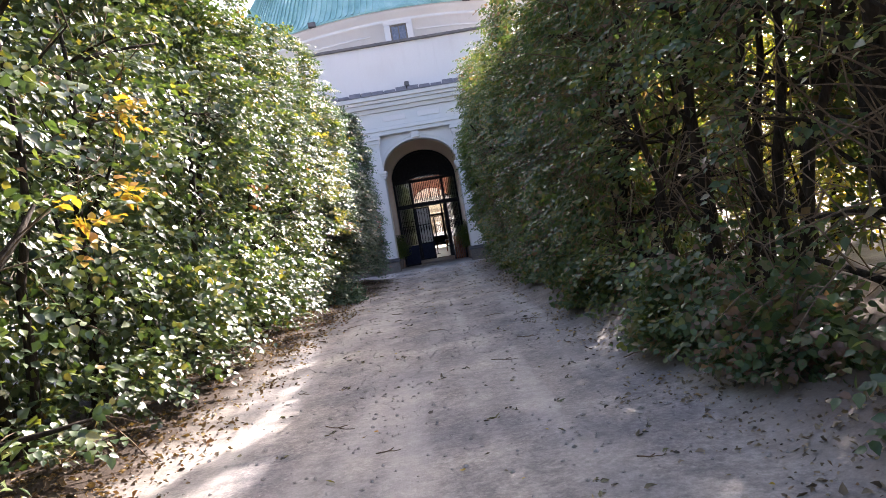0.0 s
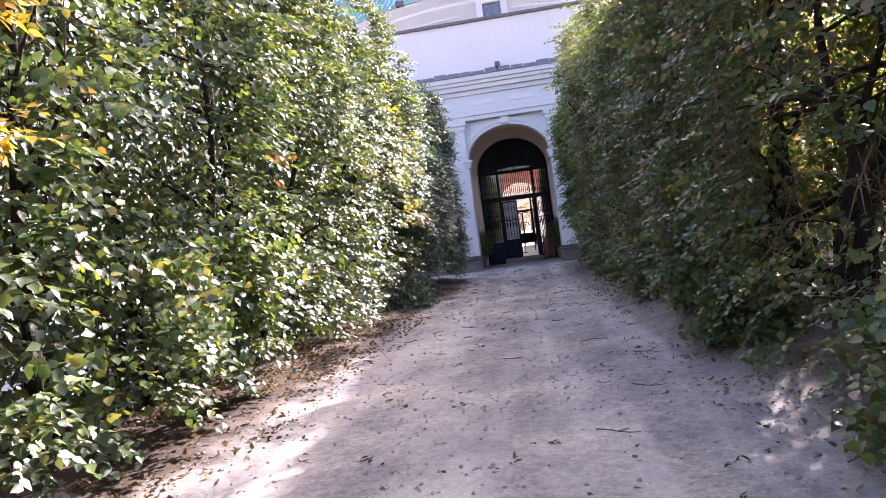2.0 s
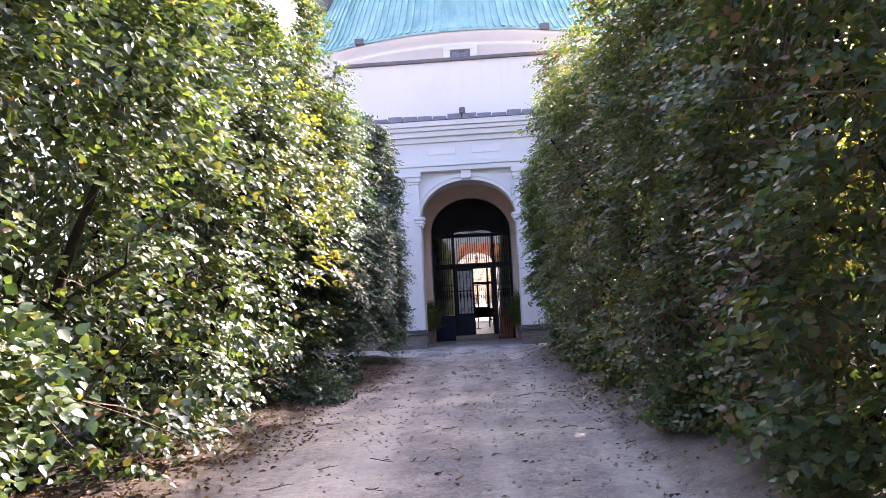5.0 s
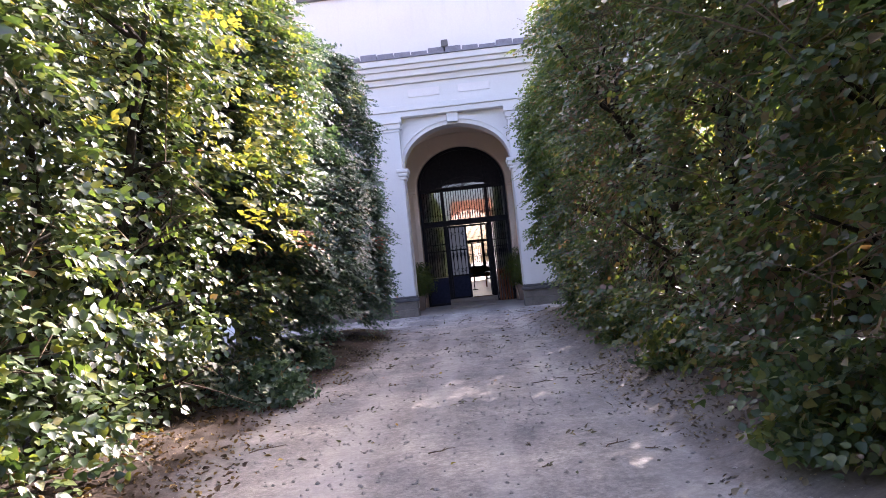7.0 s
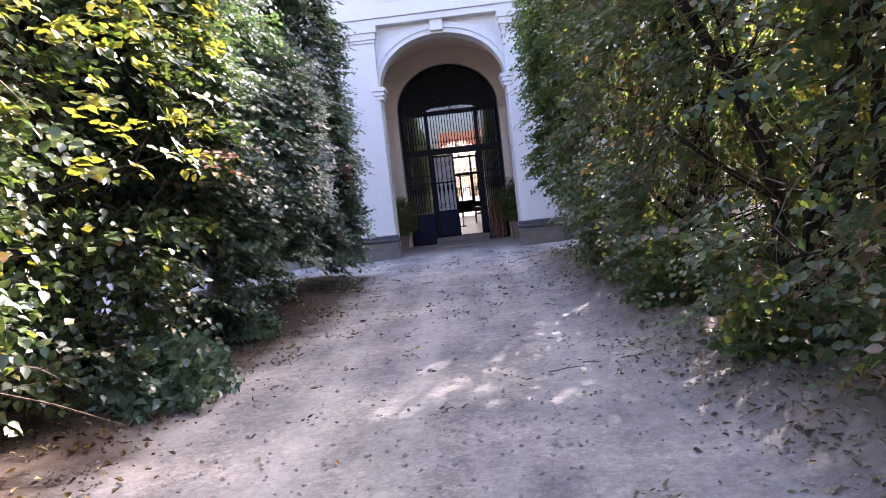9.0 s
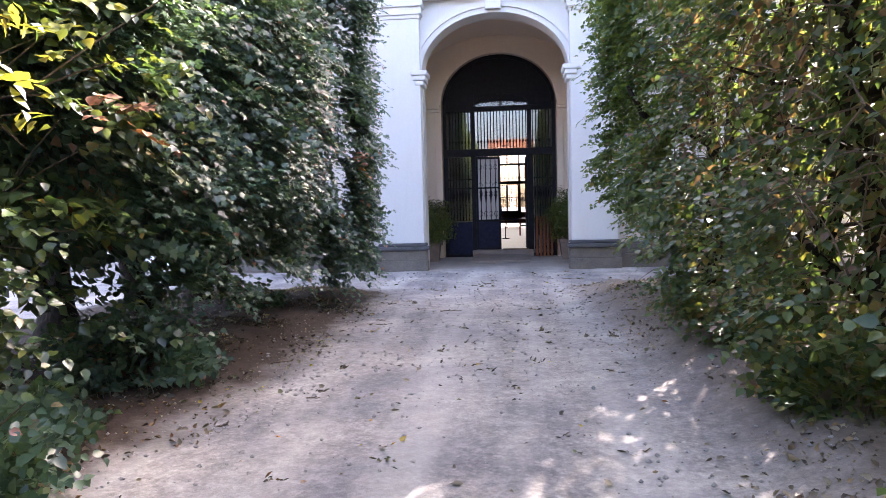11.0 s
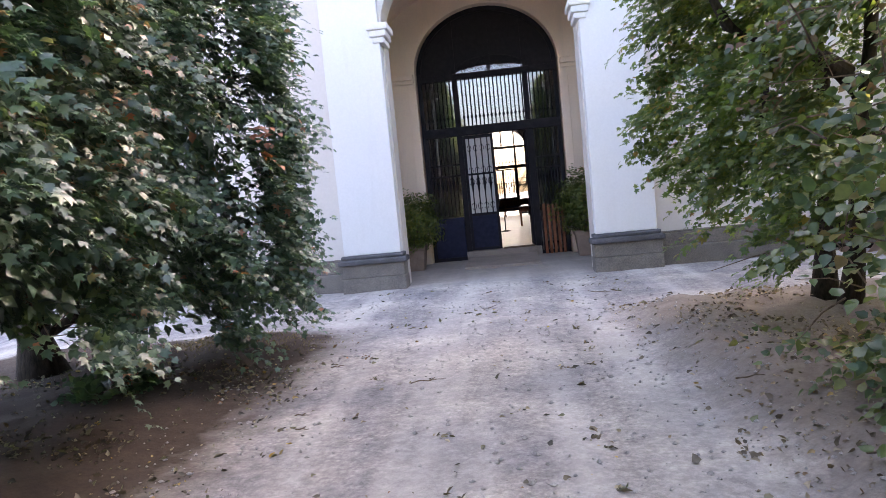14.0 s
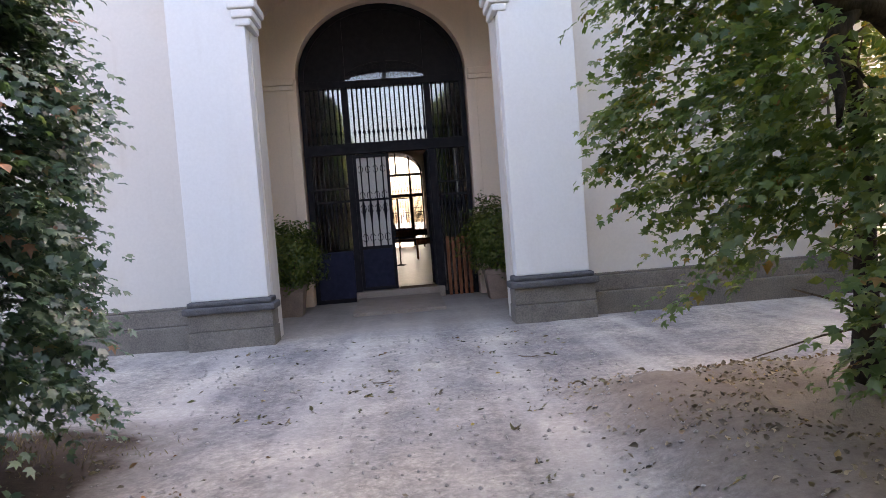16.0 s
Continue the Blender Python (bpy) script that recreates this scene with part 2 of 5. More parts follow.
M_GOLD = foliage("golden_fallen_leaf", [(0.0, (0.06, 0.04, 0.025)), (0.4, (0.13, 0.085, 0.045)), (0.75, (0.21, 0.145, 0.07)), (1.0, (0.36, 0.26, 0.09))], (0.2, 0.1, 0.05, 1), 0.64, 0.7, 0.12, 0.3)
M_YELLOW = foliage("yellow_leaves", [(0.0, (0.2, 0.19, 0.03)), (0.6, (0.36, 0.26, 0.04)), (1.0, (0.4, 0.2, 0.05))], (0.42, 0.17, 0.04, 1), 0.62)
# lime leaves with sunlight put into their yellow-green colour
M_SUNLIT = foliage("sunlit_yellow_green_leaves", [(0.0, (0.1, 0.14, 0.035)), (0.6, (0.19, 0.2, 0.045)), (1.0, (0.3, 0.24, 0.06))], (0.13, 0.16, 0.04, 1), 0.55, 0.36, 0.36, 0.9)
M_RUST = foliage("rust_brown_leaves", [(0.0, (0.13, 0.06, 0.035)), (0.6, (0.26, 0.11, 0.06)), (1.0, (0.33, 0.17, 0.1))], (0.2, 0.1, 0.06, 1), 0.65, 0.6, 0.2)
M_GRASS = foliage("dry_grass", [(0.0, (0.1, 0.09, 0.03)), (1.0, (0.26, 0.22, 0.1))], (0.08, 0.1, 0.03, 1), 0.6, 0.7, 0.2)


def copper_material():
    m = Nodes("verdigris_copper")
    s = m.n("Mapping", Scale=(1.0, 1.0, 0.25))
    m.link(m.coords(), s.inputs["Vector"])
    a, b = m.noise(1.6, 5, 0.6, s.outputs[0]), m.noise(14, 3)
    c = m.ramp(a, [(0.3, (0.17, 0.35, 0.33)), (0.55, (0.27, 0.47, 0.445)), (0.75, (0.4, 0.58, 0.55))])
    c = m.mix(0.25, c, m.ramp(b, [(0.3, (0.6, 0.6, 0.6)), (0.7, (1, 1, 1))]), "MULTIPLY")
    return m.done(c, 0.6, m.bump(b, 0.2, 0.01), spec=0.4)


def glass_material(name, through_tint, mirror):
    m = Nodes(name)
    tr = m.n("BsdfTransparent", Color=(*through_tint, 1))
    gl = m.n("BsdfGlossy", Roughness=0.015)
    fr = m.n("Fresnel", IOR=1.5)
    mx = m.n("MixShader")
    m.link(m.math("ADD", fr.outputs[0], mirror), mx.inputs[0])
    m.link(tr.outputs[0], mx.inputs[1])
    m.link(gl.outputs[0], mx.inputs[2])
    m.link(mx.outputs[0], m.out.inputs[0])
    return m.mat


M_COPPER = copper_material()
M_GLASS = glass_material("old_window_glass", (0.7, 0.72, 0.75), 0.09)
M_FROST = stone("pale_frosted_glass", (0.5, 0.48, 0.46), (0.62, 0.6, 0.58), 3.0, 0.3)
M_PANE = iron("blue_grey_pane", (0.12, 0.14, 0.19), (0.22, 0.25, 0.32), 0.2, 0.0)


# ---- mesh helpers ----
def finish(name, bm, material, smooth=False):
    bmesh.ops.remove_doubles(bm, verts=bm.verts, dist=1e-5)
    bmesh.ops.recalc_face_normals(bm, faces=bm.faces)
    me = bpy.data.meshes.new(name)
    bm.to_mesh(me)
    bm.free()
    me.materials.append(material)
    if smooth:
        me.polygons.foreach_set("use_smooth", [True] * len(me.polygons))
    return me


def part(name, bm, material, parent=None, label="", smooth=False):
    """Links a bmesh as one mesh object under a thing or a part."""
    ob = new(name, finish(name, bm, material, smooth))
    ob.parent = parent
    return tagged(ob, label)


def piece(name, me, parent, loc=(0, 0, 0), turn=(0, 0, 0)):
    """One more object on a mesh that is shared."""
    ob = new(name, me)
    ob.parent = parent
    ob.location, ob.rotation_euler = loc, turn
    return ob


def empty(name, label, category, group="", kind="", at=None):
    ob = new(name)
    if at is not None:
        ob.matrix_world = at
    return tagged(ob, label, category, group, kind)


def box(bm, x0, x1, y0, y1, z0, z1, bevel=0.0):
    made = bmesh.ops.create_cube(bm, size=1.0, matrix=Matrix.LocRotScale(((x0 + x1) / 2, (y0 + y1) / 2, (z0 + z1) / 2), None, (x1 - x0, y1 - y0, z1 - z0)))
    if bevel:
        edges = list({e for v in made["verts"] for e in v.link_edges})
        bmesh.ops.bevel(bm, geom=edges, offset=bevel, segments=2, affect="EDGES", profile=0.6)
    return bm


def boxes(*rows, bevel=0.0):
    bm = bmesh.new()
    for r in rows:
        box(bm, *r, bevel=bevel)
    return bm


def arch_points(cx, hw, spring, rise, n=30):
    return [(cx - hw * math.cos(math.pi * i / n), spring + rise * math.sin(math.pi * i / n)) for i in range(n + 1)]


def arch_wall(x0, x1, z0, z1, y0, y1, cx, hw, spring, rise):
    """A wall of thickness y0..y1 with an arched doorway right through it."""
    bm = bmesh.new()
    curve = arch_points(cx, hw, spring, rise)
    cols = [((x0, z0), (x0, z1)), ((cx - hw, z0), (cx - hw, z1))]

    def quad(*pts):
        bm.faces.new([bm.verts.new(p) for p in pts])

    def slab(a, b):
        (xa, za), (xb, zb) = a, b
        for y in (y0, y1):
            quad((xa, y, za), (xb, y, zb), (xb, y, z1), (xa, y, z1))
        quad((xa, y0, za), (xb, y0, zb), (xb, y1, zb), (xa, y1, za))
        quad((xa, y0, z1), (xb, y0, z1), (xb, y1, z1), (xa, y1, z1))

    slab((x0, z0), (cx - hw, z0))
    slab((cx + hw, z0), (x1, z0))
    for a, b in zip(curve, curve[1:]):
        slab(a, b)
    for x, top in ((x0, z1), (x1, z1), (cx - hw, spring), (cx + hw, spring)):
        quad((x, y0, z0), (x, y1, z0), (x, y1, top), (x, y0, top))
    return bm


def arch_band(bm, cx, hw, spring, rise, wide, y0, y1, n=30):
    """A moulding that follows an arch."""
    a, b = arch_points(cx, hw, spring, rise, n), arch_points(cx, hw + wide, spring, rise + wide, n)
    rings = [[bm.verts.new((p[0], y, p[1])) for p, y in ((i, y0), (o, y0), (o, y1), (i, y1))] for i, o in zip(a, b)]
    for r, s in zip(rings, rings[1:]):
        for k in range(4):
            bm.faces.new((r[k], r[(k + 1) % 4], s[(k + 1) % 4], s[k]))
    bm.faces.new(rings[0]), bm.faces.new(rings[-1])
    return bm


def tube(bm, pts, radii, sides=7):
    """A tapered tube through the points."""
    rings = []
    for i, p in enumerate(pts):
        p = Vector(p)
        d = (Vector(pts[min(i + 1, len(pts) - 1)]) - Vector(pts[max(i - 1, 0)])).normalized()
        u = d.orthogonal().normalized()
        w = d.cross(u)
        rings.append([bm.verts.new(p + (u * math.cos(a) + w * math.sin(a)) * radii[i]) for a in (2 * math.pi * k / sides for k in range(sides))])
    for r, s in zip(rings, rings[1:]):
        for k in range(sides):
            bm.faces.new((r[k], r[(k + 1) % sides], s[(k + 1) % sides], s[k]))
    bm.faces.new(rings[0][::-1]), bm.faces.new(rings[-1])
    return bm


def lathe(bm, profile, sides=24, cx=0.0, cy=0.0, a0=0.0, a1=2 * math.pi):
    full = abs(a1 - a0 - 2 * math.pi) < 1e-6
    count = sides if full else sides + 1
    rings = [[bm.verts.new((cx + r * math.cos(a0 + (a1 - a0) * k / sides), cy + r * math.sin(a0 + (a1 - a0) * k / sides), z)) for k in range(count)] for r, z in profile]
    for r, s in zip(rings, rings[1:]):
        for k in range(sides):
            j = (k + 1) % count
            bm.faces.new((r[k], r[j], s[j], s[k]))
    return bm


def vnoise(p, seed=0):
    """Smooth value noise from 0 to 1 for an array of points."""
    p = np.asarray(p, dtype=np.float64)
    i = np.floor(p).astype(np.int64)
    f = p - i
    f = f * f * (3 - 2 * f)
    total = np.zeros(len(p))
    for dx in (0, 1):
        for dy in (0, 1):
            for dz in (0, 1):
                h = (i[:, 0] + dx) * 374761393 + (i[:, 1] + dy) * 668265263 + (i[:, 2] + dz) * 2147483647 + seed * 974711
                h = (h ^ (h >> 13)) * 1274126177
                v = ((h ^ (h >> 16)) & 0xFFFF) / 65535.0
                total += v * np.where(dx, f[:, 0], 1 - f[:, 0]) * np.where(dy, f[:, 1], 1 - f[:, 1]) * np.where(dz, f[:, 2], 1 - f[:, 2])
    return total


LEAF = np.array([(0, 0, 0), (-0.36, 0.2, 0.05), (-0.38, 0.56, 0.04), (0, 1.1, -0.2), (0.38, 0.56, 0.04), (0.36, 0.2, 0.05), (0, 0.42, -0.05)])
BLADE = np.array([(0, 0, 0), (-0.38, 0.42, 0.1), (0, 1.05, -0.12), (0.38, 0.42, 0.1)])
MAPLE = np.array([(0, 0, 0), (-0.44, 0.1, -0.08), (-0.28, 0.34, 0.05), (-0.5, 0.62, -0.1), (-0.19, 0.64, 0.04), (0, 1.1, -0.22), (0.19, 0.64, 0.04), (0.5, 0.62, -0.1), (0.28, 0.34, 0.05), (0.44, 0.1, -0.08), (0, 0.42, 0.0)])
CURL = np.array([(0, 0, 0.04), (-0.3, 0.24, 0.22), (-0.16, 0.6, 0.3), (0.06, 1.05, 0.14), (0.24, 0.56, 0.34), (0.32, 0.2, 0.1), (0, 0.45, 0.0)])


def blades(place, normal, tip, size, shape):
    """Corners and triangles of many leaf blades, each folded along its midrib."""
    n, k = len(place), len(shape)
    normal = normal / np.linalg.norm(normal, axis=1, keepdims=True)
    tip = tip - normal * (tip * normal).sum(1, keepdims=True)
    tip = tip / (np.linalg.norm(tip, axis=1, keepdims=True) + 1e-9)
    side = np.cross(tip, normal)
    co = place[:, None, :] + size[:, None, None] * (shape[None, :, 0:1] * side[:, None, :] + shape[None, :, 1:2] * tip[:, None, :] + shape[None, :, 2:3] * normal[:, None, :])
    fan = np.array([(0, 1, 2), (0, 2, 3)]) if k == 4 else np.array([(k - 1, i, (i + 1) % (k - 1)) for i in range(k - 1)])
    return co.reshape(-1, 3), (fan[None] + (np.arange(n) * k)[:, None, None]).reshape(-1)


def leaves_group(name, groups, material):
    """Leaf blades of several shapes as one mesh."""
    cos, tri, at = [], [], 0
    for g in groups:
        c, t = blades(*g)
        cos.append(c), tri.append(t + at)
        at += len(c)
    co, tris = np.concatenate(cos), np.concatenate(tri)
    me = bpy.data.meshes.new(name)
    me.vertices.add(len(co))
    me.vertices.foreach_set("co", co.astype(np.float32).ravel())
    me.loops.add(len(tris))
    me.loops.foreach_set("vertex_index", tris.astype(np.int32))
    me.polygons.add(len(tris) // 3)
    me.polygons.foreach_set("loop_start", np.arange(0, len(tris), 3, dtype=np.int32))
    me.polygons.foreach_set("use_smooth", np.ones(len(tris) // 3, dtype=bool))
    me.update(calc_edges=True)
    me.materials.append(material)
    return me


def leaves_mesh(name, place, normal, tip, size, shape, material):
    return leaves_group(name, [(place, normal, tip, size, shape)], material)


# ---- the ground: one sheet, raised in low banks under the hedges ----
def smooth(v, lo, hi):
    s = np.clip((v - lo) / (hi - lo), 0, 1)
    return s * s * (3 - 2 * s)


def ground_height(x, y):
    bed = smooth(-x, 2.2, 3.1) * smooth(-x, 6.8, 5.8) + smooth(x + 0.03 * y, 1.65, 2.3) * smooth(x, 6.0, 5.0)
    bed = bed * smooth(y, 26.2, 25.3)
    p = np.stack([x * 1.3, y * 1.3, x * 0], 1)
    q = np.stack([x * 5, y * 5, x * 0], 1)
    near = smooth(y, 31, 29)
    return bed * np.where(x < 0, 0.07 + 0.06 * vnoise(q, 3), 0.14 + 0.08 * vnoise(q, 3)) + near * (0.03 * (vnoise(p, 1) - 0.5) + 0.012 * (vnoise(q, 2) - 0.5))


def build_ground():
    xs = np.concatenate([[-2500, -400, -80, -30, -16], np.arange(-9, 8.01, 0.14), [15, 30, 80, 400, 2500]])
    ys = np.concatenate([[-2500, -400, -80, -30, -12], np.arange(-4, 32.01, 0.14), [40, 60, 90, 400, 2500]])
    gx, gy = np.meshgrid(xs, ys)
    x, y = gx.ravel(), gy.ravel()
    z = ground_height(x, y)
    w = len(xs)
    idx = (np.arange(len(ys) - 1)[:, None] * w + np.arange(w - 1)[None]).ravel()
    me = bpy.data.meshes.new("ground")
    me.from_pydata(np.stack([x, y, z], 1).tolist(), [], np.stack([idx, idx + 1, idx + w + 1, idx + w], 1).tolist())
    me.polygons.foreach_set("use_smooth", [True] * len(me.polygons))
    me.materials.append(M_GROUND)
    return tagged(new("ground", me), "grey gravel walk between leaf-strewn soil beds, left one darkened for shade", "ground", kind="structure")


build_ground()

# ---- the rotunda: portal wall ----
CX = -0.35                      # axis of the portal
YF = 29.55                      # face of the wall
front = part("wall_front", arch_wall(-7.4, 6.0, 0, 7.6, YF, 30.05, CX, 1.6, 4.4, 1.22), M_CREAM)
tagged(front, "white plastered portal wall with a tall arched opening", "wall", kind="structure")
for side in (-1, 1):
    a, b = sorted((CX + side * 1.62, CX + side * 2.6))
    part("pilaster", boxes((a, b, YF - 0.24, YF, 0.62, 5.52), bevel=0.015), M_WALL, front)
    part("plinth", boxes((a - 0.06, b + 0.06, YF - 0.32, YF + 0.08, -0.05, 0.235), (a - 0.05, b + 0.05, YF - 0.31, YF + 0.08, 0.236, 0.46), bevel=0.018), M_PLINTH, front, "grey stone plinth block")
    part("plinth_moulding", boxes((a - 0.1, b + 0.1, YF - 0.36, YF + 0.04, 0.462, 0.55), (a - 0.05, b + 0.05, YF - 0.3, YF + 0.04, 0.552, 0.618), bevel=0.025), M_TORUS, front, "worn grey stone moulding")
    part("pilaster_capital", boxes((a - 0.02, b + 0.02, YF - 0.27, YF, 5.522, 5.6), (a - 0.06, b + 0.06, YF - 0.31, YF, 5.602, 5.76), (a - 0.1, b + 0.1, YF - 0.36, YF, 5.762, 5.93), bevel=0.012), M_WALL, front)
    part("impost", boxes((CX + side * 1.64 - 0.1, CX + side * 1.64 + 0.1, YF - 0.265, YF + 0.3, 4.08, 4.18), (CX + side * 1.64 - 0.14, CX + side * 1.64 + 0.14, YF - 0.29, YF + 0.3, 4.18, 4.29), (CX + side * 1.64 - 0.18, CX + side * 1.64 + 0.18, YF - 0.315, YF + 0.3, 4.29, 4.4), bevel=0.03), M_WALL, front)
    x0, x1 = (-7.42, CX - 2.67) if side < 0 else (CX + 2.67, 6.02)
    part("base_course", boxes((x0, x1, YF - 0.13, YF + 0.05, -0.05, 0.31), bevel=0.02), M_PLINTH, front, "grey stone base course")
    part("base_moulding", boxes((x0, x1, YF - 0.085, YF + 0.05, 0.312, 0.52), (x0, x1, YF - 0.05, YF + 0.05, 0.522, 0.555), bevel=0.014), M_PLINTH, front, "worn upper base course")
bm = bmesh.new()
arch_band(bm, CX, 1.6, 4.4, 1.22, 0.13, YF - 0.07, YF)
arch_band(bm, CX, 1.72, 4.4, 1.34, 0.13, YF - 0.11, YF)
part("archivolt", bm, M_WALL, front)
part("spandrel", arch_wall(CX - 1.618, CX + 1.618, 4.3, 5.93, YF - 0.02, YF, CX, 1.6, 4.4, 1.22), M_WALL, front)
part("keystone", boxes((CX - 0.17, CX + 0.17, YF - 0.2, YF, 5.66, 5.95), bevel=0.03), M_WALL, front)
ENT = (-4.45, 3.8)
for name, d, z0, z1 in (("architrave", 0.27, 5.935, 6.1), ("architrave_fillet", 0.32, 6.102, 6.28), ("frieze", 0.22, 6.282, 6.92), ("cornice_bed", 0.3, 6.922, 7.1), ("cornice", 0.42, 7.102, 7.28), ("cornice_fillet", 0.5, 7.282, 7.42), ("cornice_crown", 0.58, 7.422, 7.6)):
    part(name, boxes((ENT[0] - d + 0.22, ENT[1] + d - 0.22, YF - d, YF, z0, z1), bevel=0.02), M_WALL, front)
for x0, x1 in ((CX - 1.25, CX - 0.3), (CX + 0.25, CX + 1.2)):
    part("frieze_panel", boxes((x0, x1, YF - 0.245, YF - 0.222, 6.5, 6.74), bevel=0.008), M_ATTIC, front, "shallow plaster panel")
bm = boxes((ENT[0] - 0.4, ENT[1] + 0.4, YF - 0.62, YF + 0.2, 7.604, 7.64))
for i in range(18):
    x = ENT[0] - 0.4 + i * 0.5
    box(bm, x, x + 0.46, YF - 0.6 + 0.02 * (i % 3), YF + 0.1, 7.642 + 0.012 * (i % 2), 7.8 - 0.02 * (i % 4))
part("lead_flashing", bm, M_LEAD, front, "grey lead flashing in overlapping sheets")
part("spout", boxes((CX - 0.1, CX + 0.1, YF - 0.66, YF, 7.78, 7.98), bevel=0.04), M_COPING, front, "dark rain outlet")
# right end past about 3.9 is unseen, added to keep sun off the left row
attic = part("attic_wall", boxes((-4.62, 5.9, YF, 33.6, 7.8, 9.8)), M_ATTIC)
tagged(attic, "weathered plain plaster attic above the portal, unseen right end lengthened for shade", "wall", kind="structure")
part("coping", boxes((-4.7, 5.98, YF - 0.1, 33.7, 9.802, 9.92), bevel=0.02), M_COPING, attic, "dark weathered coping")

# side walls of the eight-sided body, its back and its roof
CY = 46.7
oct_ring = [(-7.4, YF + 0.02), (-17.4, 39.6), (-17.4, 53.8), (-7.4, 63.9), (6.7, 63.9), (15.0, 53.8), (15.0, 39.6), (6.0, YF + 0.02)]
bm = bmesh.new()
for (xa, ya), (xb, yb) in zip(oct_ring, oct_ring[1:]):
    if abs(ya - 63.9) < 0.01 and abs(yb - 63.9) < 0.01:
        continue
    d = Vector((CX - (xa + xb) / 2, CY - (ya + yb) / 2, 0)).normalized() * 0.5
    v = [bm.verts.new(p) for p in ((xa, ya, 0), (xb, yb, 0), (xb, yb, 7.6), (xa, ya, 7.6), (xa + d.x, ya + d.y, 0), (xb + d.x, yb + d.y, 0), (xb + d.x, yb + d.y, 7.6), (xa + d.x, ya + d.y, 7.6))]
    for f in ((0, 1, 2, 3), (4, 5, 6, 7), (0, 1, 5, 4), (3, 2, 6, 7), (0, 3, 7, 4), (1, 2, 6, 5)):
        bm.faces.new([v[i] for i in f])
tagged(part("wall_side", bm, M_WALL), "white plastered side walls of the rotunda", "wall", kind="structure")
back = tagged(part("wall_back", arch_wall(-7.4, 6.7, 0, 7.6, 63.4, 63.9, CX, 1.6, 4.4, 1.22), M_WALL), "white plastered wall round the far portal", "wall", kind="structure")
bm = bmesh.new()
low = [bm.verts.new((x, y, 7.605)) for x, y in oct_ring]
top = [bm.verts.new((x, y, 7.75)) for x, y in oct_ring]
bm.faces.new(low), bm.faces.new(top)
for i in range(8):
    bm.faces.new((low[i], low[(i + 1) % 8], top[(i + 1) % 8], top[i]))
tagged(part("roof_deck", bm, M_LEAD), "flat grey roof behind the attic", "roof", kind="structure")

# drum and dome
R = 12.0
drum = empty("dome", "green copper dome with standing seams on a white drum", "dome", at=Matrix.Translation((CX, CY, 7.75)))


def under(ob, parent):
    ob.parent = parent
    ob.matrix_parent_inverse = Matrix.Translation(-parent.matrix_world.translation) if parent.type == "EMPTY" else Matrix()
    return ob


bpy.context.view_layer.update()
bm = lathe(bmesh.new(), [(R, 7.76), (R, 12.28), (R + 0.06, 12.3), (R + 0.06, 12.42), (R, 12.44), (R, 12.5), (R + 0.12, 12.56), (R + 0.2, 12.72), (R + 0.3, 12.8), (R + 0.3, 12.9), (R - 0.3, 12.92)], 128, CX, CY)
under(part("drum", bm, M_WALL, None, "white plastered drum", True), drum)
PROFILE = [(R + 0.38, 12.86), (R + 0.4, 12.93), (R + 0.05, 13.15), (R - 0.45, 13.8), (R - 1.0, 14.9), (R - 1.9, 16.6), (R - 3.2, 18.5), (R - 5.0, 20.4), (R - 7.2, 22.0), (R - 9.4, 23.0), (R - 10.4, 23.3), (0.02, 23.4)]
under(part("dome_shell", lathe(bmesh.new(), PROFILE, 128, CX, CY), M_COPPER, None, "green copper sheet", True), drum)
bm = bmesh.new()
for k in range(96):
    a = radians(-165 + 150 * k / 95)
    ca, sa = math.cos(a), math.sin(a)
    w = 0.06 if k % 12 == 5 else 0.025
    rows = []
    for r, z in PROFILE[1:9]:
        o = r + (0.09 if k % 12 == 5 else 0.05)
        rows.append([bm.verts.new((CX + q * ca - s * sa, CY + q * sa + s * ca, z + (0.03 if q == o else 0))) for q, s in ((r, -w), (o, -w), (o, w), (r, w))])
    for p, q in zip(rows, rows[1:]):
        for i in range(3):
            bm.faces.new((p[i], p[i + 1], q[i + 1], q[i]))
under(part("seams", bm, M_COPPER), drum)
for a in (-110.6, -91.7 + 19.0 - 0.4):
    c = Vector((CX + (R + 0.42) * math.cos(radians(a)), CY + (R + 0.42) * math.sin(radians(a)), 12.95))
    under(part("gutter_outlet", boxes((c.x - 0.2, c.x + 0.2, c.y - 0.12, c.y + 0.2, c.z - 0.1, c.z + 0.14), bevel=0.03), M_COPING, None, "dark gutter outlet"), drum)


def dormer(angle):
    a = radians(angle)
    turn = Matrix.Translation((CX + (R - 1.9) * math.cos(a), CY + (R - 1.9) * math.sin(a), 16.2)) @ Matrix.Rotation(a + math.pi / 2, 4, "Z")
    bm = boxes((-0.42, 0.42, -0.55, 1.2, -0.1, 1.15), (-0.5, 0.5, -0.62, 1.3, 1.152, 1.24), bevel=0.02)
    bm.transform(turn)
    box_ob = under(part("dormer", bm, M_COPING, None, "dark sheet metal dormer"), drum)
    bm = boxes((-0.27, 0.27, -0.56, -0.54, 0.25, 0.85))
    bm.transform(turn)
    pane = part("dormer_pane", bm, M_PANE)
    pane.parent = box_ob


